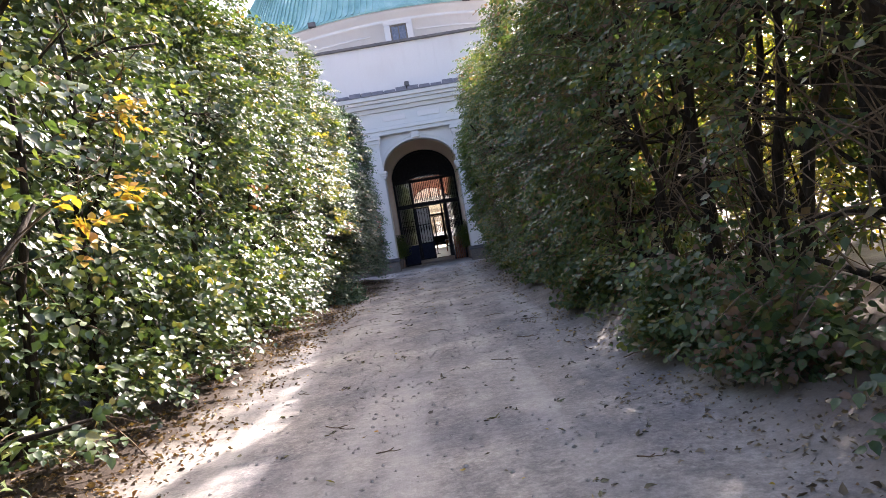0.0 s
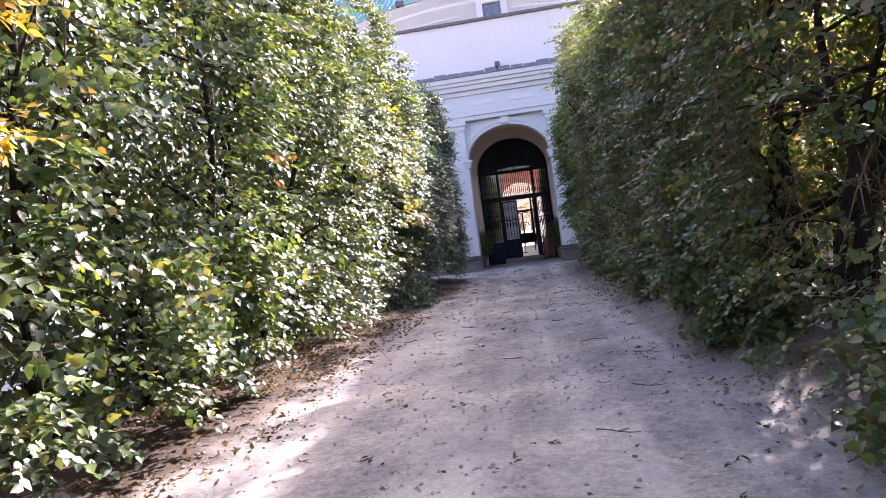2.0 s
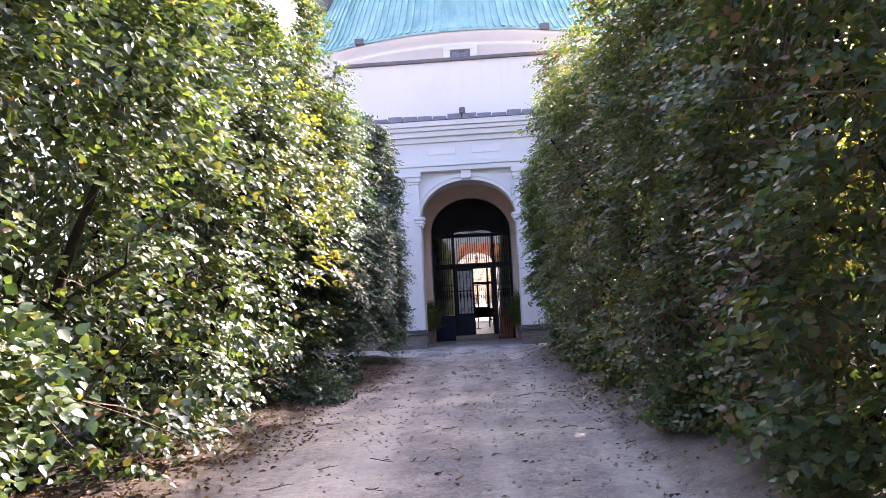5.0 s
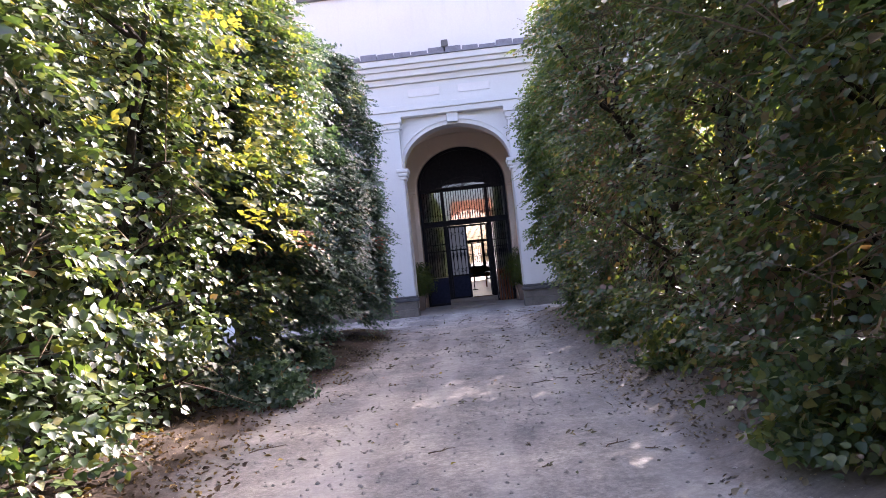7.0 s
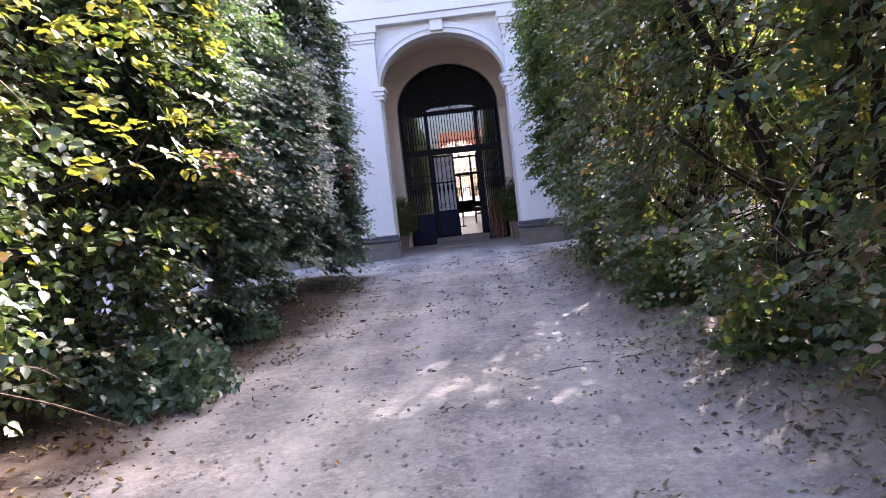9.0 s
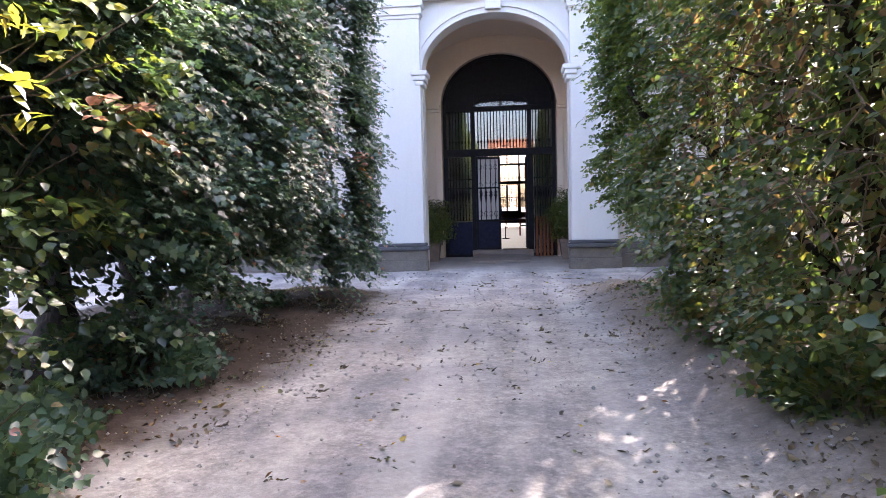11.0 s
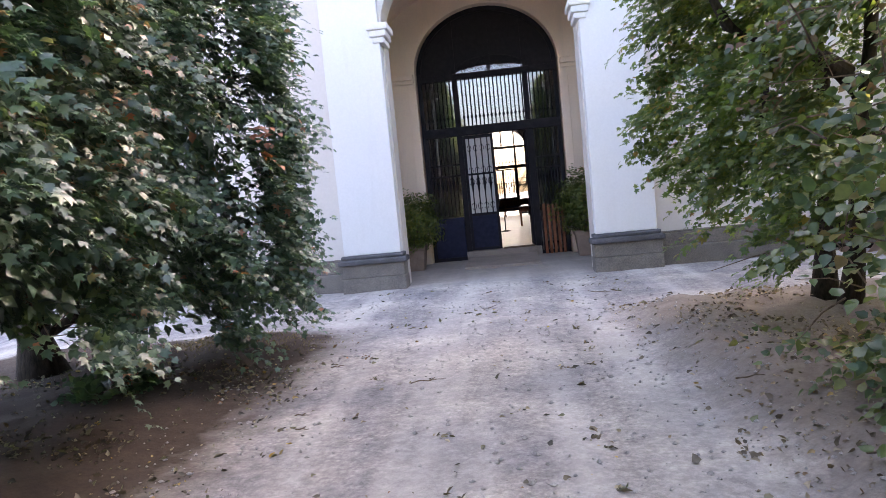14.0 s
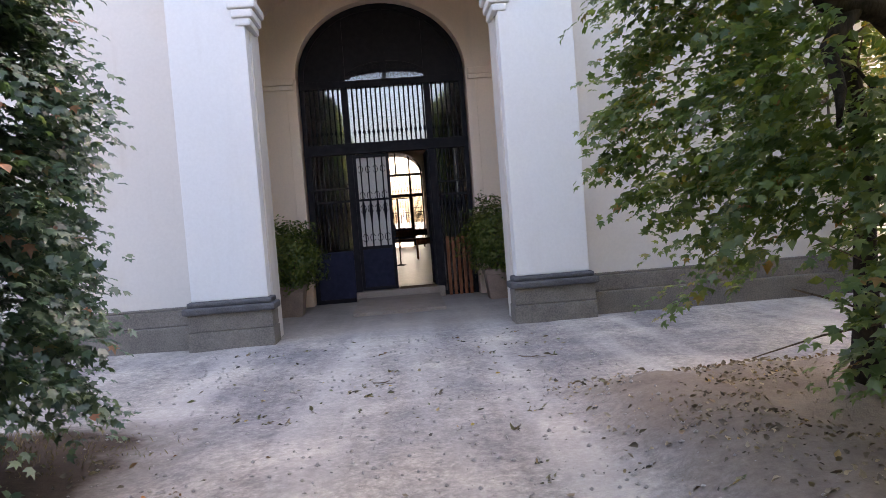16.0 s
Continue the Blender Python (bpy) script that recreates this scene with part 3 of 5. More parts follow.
for ang in (-91.5, -130, -52):
    dormer(ang)
yw = CY - R
under(part("window_surround", boxes((CX - 0.75, CX - 0.45, yw - 0.12, yw + 0.2, 10.9, 12.15), (CX + 0.4, CX + 0.7, yw - 0.12, yw + 0.2, 10.9, 12.15), (CX - 0.75, CX + 0.7, yw - 0.13, yw + 0.2, 12.152, 12.3), bevel=0.015), M_WALL), drum)
under(part("window_pane", boxes((CX - 0.45, CX + 0.4, yw - 0.04, yw + 0.1, 10.9, 12.15)), M_PANE, None, "blue-grey window glass"), drum)
under(part("window_frame", boxes((CX - 0.45, CX - 0.37, yw - 0.08, yw, 10.9, 12.15), (CX + 0.32, CX + 0.4, yw - 0.08, yw, 10.9, 12.15), (CX - 0.37, CX + 0.32, yw - 0.08, yw, 12.07, 12.15), (CX - 0.05, CX, yw - 0.07, yw, 10.9, 12.07)), M_PLINTH, None, "weathered grey frame"), drum)
for a0, a1 in ((-121, -97), (-86, -62)):
    bm = bmesh.new()
    for z0, z1 in ((11.75, 11.82),):
        lathe(bm, [(R, z0), (R + 0.05, z0), (R + 0.05, z1), (R, z1)], 24, CX, CY, radians(a0), radians(a1))
    under(part("drum_panel_edge", bm, M_WALL), drum)

# ---- porch behind the arch ----
porch_l, porch_r = CX - 2.5, CX + 2.5
YG = 33.2                       # face of the gate wall
for name, x0, x1 in (("wall_porch_west", porch_l - 0.3, porch_l), ("wall_porch_east", porch_r, porch_r + 0.3)):
    tagged(part(name, boxes((x0, x1, 30.051, YG, 0, 6.3)), M_PEACH), "peach plastered porch wall", "wall", kind="structure")
bm = bmesh.new()
cv = arch_points(CX, 2.5, 4.45, 1.6)
for a, b in zip(cv, cv[1:]):
    bm.faces.new([bm.verts.new(p) for p in ((a[0], 30.051, a[1]), (b[0], 30.051, b[1]), (b[0], YG, b[1]), (a[0], YG, a[1]))])
tagged(part("ceiling_porch", bm, M_PEACH, None, "", True), "peach plastered barrel vault of the porch", "ceiling", kind="structure")
gate_wall = tagged(part("wall_gate", arch_wall(-7.0, 6.3, 0, 7.6, YG, YG + 0.5, CX, 1.57, 4.22, 1.35), M_PEACH), "peach plastered wall round the iron gate", "wall", kind="structure")
for side in (-1, 1):
    a, b = sorted((CX + side * 1.6, CX + side * 2.5))
    part("impost_band", boxes((a, b, YG - 0.07, YG, 4.02, 4.1), (a, b, YG - 0.11, YG, 4.102, 4.22), bevel=0.015), M_PEACH, gate_wall)
    p, q = sorted((CX + side * 1.57, CX + side * 1.75))
    part("jamb", boxes((p, q, YG - 0.05, YG, 0, 4.0), bevel=0.01), M_PEACH, gate_wall)
bm = bmesh.new()
arch_band(bm, CX, 1.57, 4.22, 1.35, 0.17, YG - 0.06, YG)
part("arch_trim", bm, M_PEACH, gate_wall)

# ---- hall inside ----
inner = [(-7.0, YG + 0.5), (-13.6, 40.3), (-13.6, 53.1), (-7.0, 59.7), (6.3, 59.7), (12.9, 53.1), (12.9, 40.3), (6.3, YG + 0.5)]
bm = bmesh.new()
for (xa, ya), (xb, yb) in zip(inner, inner[1:]):
    if abs(ya - yb) < 0.01:
        continue
    bm.faces.new([bm.verts.new(p) for p in ((xa, ya, 0), (xb, yb, 0), (xb, yb, 7.55), (xa, ya, 7.55))])
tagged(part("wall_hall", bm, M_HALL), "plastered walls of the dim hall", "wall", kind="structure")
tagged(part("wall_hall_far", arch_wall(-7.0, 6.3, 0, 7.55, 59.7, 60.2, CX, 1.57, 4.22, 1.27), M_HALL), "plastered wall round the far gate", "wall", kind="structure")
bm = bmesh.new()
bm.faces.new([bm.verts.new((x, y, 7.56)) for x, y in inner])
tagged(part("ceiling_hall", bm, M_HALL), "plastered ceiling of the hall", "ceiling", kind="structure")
hall_floor = tagged(part("floor_hall", boxes((-13.5, 12.8, YG + 0.5, 63.4, 0.0, 0.09)), M_TILE), "pale tiled hall floor", "floor", kind="structure")


# ---- the iron gate ----
def iron_gate(at, label, opened):
    g = empty("iron_gate", label, "gate", "gates of the rotunda", at=at)
    W, SPR, RISE = 1.55, 4.22, 1.33 if opened else 1.25
    part("frame", boxes((-W, -W + 0.09, 0, 0.1, 0, SPR), (W - 0.09, W, 0, 0.1, 0, SPR), (-0.78, -0.66, -0.01, 0.11, 0, 4.1), (0.78, 0.9, -0.01, 0.11, 0, 4.1), (-W, W, -0.03, 0.12, 2.8, 3.0), (-W, W, -0.03, 0.12, 4.04, 4.17), bevel=0.01), M_IRON, g)
    bm = bmesh.new()
    arch_band(bm, 0, W - 0.1, SPR, RISE - 0.08, 0.1, -0.02, 0.1)
    part("arch_frame", bm, M_IRON, g)
    bm = bmesh.new()
    cvs = arch_points(0, W - 0.09, SPR, RISE - 0.07, 24)
    f = bm.faces.new([bm.verts.new((x, 0.05, z)) for x, z in cvs] + [bm.verts.new((W - 0.09, 0.05, 4.17)), bm.verts.new((-W + 0.09, 0.05, 4.17))])
    ext = bmesh.ops.extrude_face_region(bm, geom=[f])
    bmesh.ops.translate(bm, vec=(0, 0.006, 0), verts=[v for v in ext["geom"] if isinstance(v, bmesh.types.BMVert)])
    head = part("tympanum", bm, M_IRON if opened else M_GLASS, g, "dark boarded arch head" if opened else "old glass in the arch head")
    head.visible_shadow = opened
    for x in (-0.72, 0.06, 0.84):
        part("tympanum_post", boxes((x - 0.04, x + 0.04, 0.0, 0.05, 4.17, SPR + RISE * math.sqrt(1 - (x / W) ** 2) - 0.08)), M_IRON, g)
    # bars with pointed collars, and scrolls
    long_bar = finish("bar", tube(tube(bmesh.new(), [(0, 0, 0), (0, 0, 1.04)], [0.013, 0.013], 6), [(0, 0, 0.15), (0, 0, 0.2), (0, 0, 0.25)], [0.013, 0.03, 0.013], 6), M_IRON)
    tall_bar = finish("tall_bar", tube(tube(bmesh.new(), [(0, 0, 0), (0, 0, 1.76)], [0.013, 0.013], 6), [(0, 0, 0.5), (0, 0, 0.72), (0, 0, 0.95)], [0.013, 0.035, 0.013], 6), M_IRON)
    n = 33
    for i in range(1, n):
        x = -W + 0.09 + (2 * W - 0.18) * i / n
        if abs(x + 0.72) > 0.08 and abs(x - 0.84) > 0.08:
            piece("bar", long_bar, g, (x, 0.0, 3.0))
    # a low lunette of scrolls over the upper rail
    bm = bmesh.new()
    for i in range(12):
        x = -0.62 + i * 0.127
        high = 0.3 * math.sqrt(max(0.05, 1 - ((x - 0.08) / 0.76) ** 2))
        r = min(0.062, high * 0.36)
        turn = 1 if x < 0.08 else -1
        tube(bm, [(x + turn * r * (1 - t / 14) * math.cos(t), 0.02, 4.18 + r + r * (1 - t / 14) * math.sin(t)) for t in np.linspace(0, 8.0, 14)], [0.009] * 14, 4)
        if high > 0.16:
            tube(bm, [(x - turn * r * 0.7 * math.cos(t), 0.02, 4.18 + high - r * 0.9 + r * 0.7 * math.sin(t)) for t in np.linspace(0, 6.0, 10)], [0.008] * 10, 4)
    tube(bm, [(0.08 + 0.78 * math.cos(t), 0.02, 4.17 + 0.33 * math.sin(t)) for t in np.linspace(0, math.pi, 20)], [0.013] * 20, 5)
    tagged(part("scrollwork", bm, M_IRON, g, "wrought iron scrolls"), kind="stuff")
    for name, x0, x1 in (("side_light", -W + 0.09, -0.78), ("side_light", 0.9, W - 0.09)):
        dark = x0 > 0
        sec = part(name, boxes((x0, x1, 0.0, 0.07, 0.0, 0.08), (x0, x0 + 0.03, 0.0, 0.06, 0.08, 2.8), (x0, x1, 0.0, 0.07, 1.9, 1.94), (x0, x1, 0.0, 0.07, 2.15, 2.18)), M_IRON, g)
        if not dark:
            part("lower_panel", boxes((x0, x1, -0.03, 0.06, 0.08, 0.98), bevel=0.012), M_BLUE, sec, "blue-black sheet metal panel")
        for i in range(1, 8):
            piece("side_bar", tall_bar, sec, (x0 + (x1 - x0) * i / 8, 0.02, 1.02))
            if dark:
                piece("low_bar", long_bar, sec, (x0 + (x1 - x0) * i / 8, 0.02, 0.04))
    part("glass", boxes((-W + 0.09, -0.79, 0.065, 0.071, 1.0, 2.8)), M_GLASS, g, "old window glass").visible_shadow = False
    part("glass", boxes((0.91, W - 0.09, 0.065, 0.071, 0.05, 2.8)), M_GLASS, g, "old window glass").visible_shadow = False
    bm = bmesh.new()
    bm.faces.new([bm.verts.new((0.08 + 0.76 * math.cos(t), 0.036, 4.18 + 0.12 * math.sin(t))) for t in np.linspace(0, math.pi, 24)])
    part("scroll_glass", bm, M_GLASS, g, "old glass behind the scrolls").visible_shadow = False
    part("upper_glass", boxes((-W + 0.09, W - 0.09, 0.065, 0.071, 3.0, 4.04)), M_GLASS, g, "old window glass mirroring the sky").visible_shadow = False

    def leaf(x0, x1, glass):
        lf = part("gate_leaf", boxes((x0, x0 + 0.06, 0.02, 0.09, 0.2, 2.79), (x1 - 0.06, x1, 0.02, 0.09, 0.2, 2.79), (x0 + 0.06, x1 - 0.06, 0.02, 0.09, 2.72, 2.79), (x0 + 0.06, x1 - 0.06, 0.02, 0.09, 0.98, 1.04), (x0 + 0.06, x1 - 0.06, 0.02, 0.09, 1.9, 1.94), (x0 + 0.06, x1 - 0.06, 0.02, 0.09, 0.2, 0.26), bevel=0.006), M_IRON, g)
        part("lower_panel", boxes((x0 + 0.05, x1 - 0.05, 0.03, 0.08, 0.25, 0.99), bevel=0.012), M_BLUE, lf, "blue-black sheet metal panel")
        pane = part("leaf_glass", boxes((x0 + 0.06, x1 - 0.06, 0.072, 0.078, 1.04, 2.72)), glass, lf)
        pane.visible_shadow = False
        for i in range(1, 5):
            piece("leaf_bar", tall_bar, lf, (x0 + (x1 - x0) * i / 5, 0.03, 1.0))
        bm = bmesh.new()
        for i in range(4):
            c = x0 + 0.06 + (x1 - x0 - 0.12) * (i + 0.5) / 4
            for z, r in ((1.2, 0.05), (1.75, 0.055), (2.0, 0.05), (2.5, 0.045)):
                tube(bm, [(c + r * math.cos(t) * (1 if i % 2 else -1), 0.03, z + r * 1.5 * math.sin(t)) for t in np.linspace(0.4, 5.8, 9)], [0.009] * 9, 4)
        tagged(part("scrollwork", bm, M_IRON, lf, "wrought iron scrolls"), kind="stuff")
        return lf

    leaf(-0.66, 0.02, M_FROST if opened else M_GLASS)
    other = leaf(0.02, 0.78, M_GLASS)
    if opened:
        swing = Matrix.Translation((0.78, 0.06, 0)) @ Matrix.Rotation(radians(-88), 4, "Z") @ Matrix.Translation((-0.78, -0.06, 0))
        other.matrix_basis = swing
        other["label"] = "iron gate leaf swung open into the hall"
    hd = part("handle", boxes((0.0, 0.03, -0.06, 0.02, 1.3, 1.34), (-0.02, 0.05, -0.005, 0.02, 1.2, 1.42), bevel=0.006), M_IRON, g, "iron handle and lock plate")
    return g


gate = iron_gate(Matrix.Translation((CX, YG + 0.2, 0)), "black wrought iron gate with one leaf open", True)
far_gate = iron_gate(Matrix.Translation((CX, 59.9, 0.09)), "black wrought iron gate, shut, across the hall", False)

tagged(part("threshold", boxes((CX - 0.78, CX + 0.9, YG + 0.05, YG + 0.5, 0.0, 0.19), bevel=0.015), M_SLAB), "worn sandstone threshold under the gate", "step", kind="structure")
bm = boxes((CX - 0.72, CX + 0.78, 31.3, YG + 0.04, 0.0, 0.05))
for v in bm.verts:
    if v.co.y > 33 and v.co.z > 0.02:
        v.co.z = 0.075
tagged(part("stone_ramp", bm, M_SLAB), "pale sandstone ramp slab before the gate", "ramp", kind="structure")
tagged(part("door_mat", boxes((CX + 0.05, CX + 0.75, YG + 0.08, YG + 0.4, 0.192, 0.212), bevel=0.006), M_MAT), "brown coir door mat on the threshold", "doormat")

# furniture seen through the open leaf
bench = empty("bench", "dark wooden bench before the far gate", "bench", at=Matrix.Translation((CX + 0.1, 56.5, 0.09)))
part("seat", boxes((-1.6, 1.4, -0.25, 0.25, 0.42, 0.48), bevel=0.01), M_DARKWOOD, bench)
part("backrest", boxes((-1.6, 1.4, 0.2, 0.25, 0.6, 0.95), bevel=0.01), M_DARKWOOD, bench)
leg = finish("leg", boxes((-0.04, 0.04, -0.22, 0.24, 0, 0.42), bevel=0.008), M_DARKWOOD)
post = finish("back_post", boxes((-0.03, 0.03, 0.2, 0.24, 0.42, 0.95)), M_DARKWOOD)
for x in (-1.4, -0.1, 1.2):
    piece("leg", leg, bench, (x, 0, 0)), piece("back_post", post, bench, (x, 0, 0))
tbl = empty("side_table", "brown wooden side table with a white sheet on it", "table", at=Matrix.Translation((CX + 1.0, 45.0, 0.09)))
part("tabletop", boxes((-0.4, 0.6, -0.4, 0.4, 0.72, 0.76), bevel=0.008), M_DARKWOOD, tbl)
part("apron", boxes((-0.36, 0.56, -0.36, 0.36, 0.55, 0.718)), M_WOOD, tbl)
tl = finish("leg", boxes((-0.03, 0.03, -0.03, 0.03, 0, 0.55), bevel=0.006), M_WOOD)
for x, y in ((-0.33, -0.33), (0.53, -0.33), (-0.33, 0.33), (0.53, 0.33)):
    piece("leg", tl, tbl, (x, y, 0))
tagged(part("paper_sheet", boxes((CX + 0.62, CX + 1.1, 44.65, 44.95, 0.852, 0.862)), M_FROST), "white sheet of paper on the side table", "paper")
stand = empty("barrier_post", "slim dark barrier post standing on the hall floor", "barrier post", at=Matrix.Translation((CX + 0.05, 42.0, 0.09)))
part("foot", lathe(bmesh.new(), [(0.001, 0.0), (0.17, 0.0), (0.16, 0.02), (0.03, 0.05), (0.001, 0.05)], 20), M_IRON, stand)
part("pole", tube(bmesh.new(), [(0, 0, 0.04), (0, 0, 0.86)], [0.018, 0.018], 8), M_IRON, stand)
part("cap", lathe(bmesh.new(), [(0.001, 0.95), (0.03, 0.92), (0.03, 0.87), (0.001, 0.85)], 12), M_IRON, stand)
for i in range(5):
    tagged(part("wooden_plank", boxes((CX + 0.98 + i * 0.1, CX + 1.04 + i * 0.1, YG + 0.13, YG + 0.155, 0.0, 1.12 - 0.02 * (i % 2)), bevel=0.006), M_WOOD), "red-brown wooden plank propped against the gate bars", "plank", "planks beside the gate")


# ---- potted shrubs ----
def shrub(x, y, seed, height):
    rng = np.random.default_rng(seed)
    pot = empty("potted_shrub", "bushy green shrub in a weathered clay pot", "potted plant", "shrubs beside the gate", at=Matrix.Translation((x, y, 0)))
    bm = bmesh.new()
    lathe(bm, [(0.001, 0.0), (0.27, 0.0), (0.34, 0.42), (0.37, 0.43), (0.37, 0.52), (0.32, 0.52), (0.31, 0.44), (0.001, 0.44)], 4, a0=math.pi / 4, a1=2 * math.pi + math.pi / 4)
    part("pot", bm, M_TERRA, pot, "weathered clay pot")
    bm = bmesh.new()
    for i in range(9):
        a, t = rng.uniform(0, 6.28), rng.uniform(0.1, 0.3)
        tube(bm, [(0.03 * math.cos(a), 0.03 * math.sin(a), 0.44), (t * math.cos(a) * 0.6, t * math.sin(a) * 0.6, 0.44 + height * 0.4), (t * math.cos(a), t * math.sin(a), 0.44 + height * 0.85)], [0.015, 0.011, 0.004], 5)
    part("stems", bm, M_TWIG, pot)
    n = 6500
    d = rng.normal(size=(n, 3))
    d /= np.linalg.norm(d, axis=1, keepdims=True)
    rad = rng.uniform(0.35, 1.0, n) ** 0.5 * (0.55 + 0.85 * vnoise(d * 3.4 + seed, seed))
    p = d * rad[:, None] * np.array([0.6, 0.52, height * 0.58]) + np.array([0, 0, 0.46 + height * 0.5])
    me = leaves_mesh("leaves", p, d + rng.normal(size=(n, 3)) * 0.5 + (0, 0, 0.3), rng.normal(size=(n, 3)) + d * 0.4 + (0, 0, 0.7), rng.uniform(0.04, 0.075, n), LEAF * (0.7, 1, 1), M_SHRUB)
    ob = new("leaves", me)
    ob.parent = pot
    tagged(ob, kind="stuff")


shrub(CX - 1.8, 32.1, 5, 1.05)
shrub(CX + 1.8, 32.3, 8, 1.2)


# ---- the clipped trees on both sides of the walk ----
def face_at(side, y):
    """How far from the axis the trimmed face stands."""
    if side < 0:
        return np.interp(y, (-8, 6, 17, 20, 23, 26), (-2.6, -2.6, -2.6, -2.5, -2.27, -2.2))
    return np.interp(y, (-8, 5, 10, 18, 21, 26), (1.85, 1.85, 1.72, 1.55, 1.42, 1.4))


def unit(v):
    return v / (np.linalg.norm(v, axis=1, keepdims=True) + 1e-9)


def sprays(rng, base, way, length, count, up, size):
    """Leafy shoots: blades set alternately along a short twig, turned up to the light. Returns what leaves_mesh takes."""
    n = len(base)
    way = unit(way)
    t = np.tile(np.linspace(0.12, 1.0, count), (n, 1)) + rng.uniform(-0.05, 0.05, (n, count))
    sidev = unit(np.cross(way, up + rng.normal(size=(n, 3)) * 0.15))
    flip = np.where(np.arange(count) % 2, 1.0, -1.0)[None, :, None]
    place = base[:, None, :] + way[:, None, :] * (length[:, None] * t)[:, :, None]
    place[:, :, 2] -= 0.28 * (length[:, None] * t ** 2)
    place = place + rng.normal(size=place.shape) * 0.012
    tip = way[:, None, :] * 0.55 + sidev[:, None, :] * flip * 0.8 + rng.normal(size=place.shape) * 0.25 - np.array([0, 0, 0.35])
    nrm = unit(np.cross(sidev, way))
    nrm = nrm * np.where((nrm * up).sum(1, keepdims=True) < 0, -1, 1)
    nrm = nrm[:, None, :] * 0.65 + up[:, None, :] * 0.5 + rng.normal(size=place.shape) * 0.22
    sz = rng.uniform(size[0], size[1], (n, count)) * (1.08 - 0.3 * t)
    return place.reshape(-1, 3), nrm.reshape(-1, 3), tip.reshape(-1, 3), sz.reshape(-1)


def hedge_tree(side, y, seed, half, end=False, last=False):
    """A tree of the clipped row: stems, limbs, twigs and a crown trimmed flat towards the walk."""
    rng = np.random.default_rng(seed)
    tall_end = end and side > 0
    top_z = (7.5 if tall_end else 6.0 if end else float(np.interp(y, (8, 13, 18), (6.2, 6.55, 6.8))) if side < 0 else float(np.interp(y, (8, 14, 20), (5.7, 5.8, 6.2)))) + rng.uniform(-0.1, 0.1)
    thick = 3.6 if end and side > 0 else 2.7
    x_mid = float(face_at(side, y)) + side * (2.55 if end and side < 0 else 1.4)
    base = float(ground_height(np.array([x_mid]), np.array([y]))[0])
    label = "clipped lime tree in a tall sunlit hedge row" if side < 0 else "clipped lime tree in a tall shaded hedge row"
    if end:
        label = "clipped maple at the open end of the hedge row, leaf colour toned for its light"
    tree = empty("hedge_tree", label, "tree", "clipped trees along the walk", at=Matrix.Translation((x_mid, y, base)))
    sparse = side > 0 and (y < 9.5 or 16.0 < y < 18.7)
    far_off = y < -1.0
    bm = bmesh.new()
    stems = 3 if sparse else 1 if end and side < 0 else int(rng.integers(1, 3))
    grown = []
    for s in range(stems):
        a = rng.uniform(0, 6.28)
        pts, q = [], Vector((0.14 * s * math.cos(a), 0.3 * s * math.sin(a), -0.25))
        lean = Vector((rng.normal() * 0.1, rng.normal() * 0.12, 1))
        r0 = rng.uniform(0.06, 0.1) if stems > 1 else 0.2 if end and side < 0 and y < 22 else rng.uniform(0.11, 0.16) + (0.03 if end else 0)
        for k in range(9):
            pts.append(tuple(q))
            q = q + lean.normalized() * (0.82 if tall_end else 0.58)
            lean += Vector((rng.normal() * 0.1, rng.normal() * 0.1, 0))
        tube(bm, pts, [r0 * (1.75 if k == 0 else 1 - k / 10) for k in range(9)], 9)
        grown.append((pts, r0))
    part("trunk", bm, M_BARK, tree, "dark furrowed trunk", True)
    tw = bmesh.new()
    for pts, r0 in grown:
        for k in range(4 if far_off else 11 if sparse or end else 8):
            i = int(rng.integers(1, 8))
            p0 = Vector(pts[i])
            a = rng.uniform(0, 6.28)
            d = Vector((math.cos(a) * 1.1, math.sin(a) * 0.8, rng.uniform(0.1, 0.9))).normalized()
            ln = rng.uniform(0.7, 1.35)
            bend = Vector((rng.normal() * 0.2, rng.normal() * 0.2, rng.normal() * 0.15))
            path = [p0 + d * ln * t + bend * t * t for t in (0, 0.33, 0.66, 1.0)]
            path = [Vector((max(-1.2, min(1.2, p.x)), p.y, max(0.3, p.z))) for p in path]
            r = r0 * rng.uniform(0.25, 0.5)
            part("limb", tube(bmesh.new(), path, [r, r * 0.75, r * 0.5, r * 0.25], 6), M_BARK, tree, "", True)
            for _ in range(6):
                b0 = path[int(rng.integers(1, 4))]
                e = d + Vector(rng.normal(size=3)) * 0.7
                tube(tw, [b0, b0 + e * 0.2, b0 + e * 0.42 + Vector((0, 0, -0.04))], [0.008, 0.006, 0.003], 4)
    if side > 0 and not far_off and not end:
        for _ in range(90):
            b0 = Vector((float(face_at(side, y)) - x_mid + rng.uniform(0.1, 0.5), rng.uniform(-half, half), rng.uniform(0.5, 4.8)))
            e = Vector((-rng.uniform(0.0, 0.6), rng.normal() * 0.6, rng.normal() * 0.35 + 0.1)).normalized()
            ln = rng.uniform(0.25, 0.6)
            tube(tw, [b0, b0 + e * ln * 0.5 + Vector((0, 0, 0.03)), b0 + e * ln], [0.006, 0.005, 0.002], 4)
    tagged(part("twig_growth", tw, M_TWIG, tree), kind="stuff")
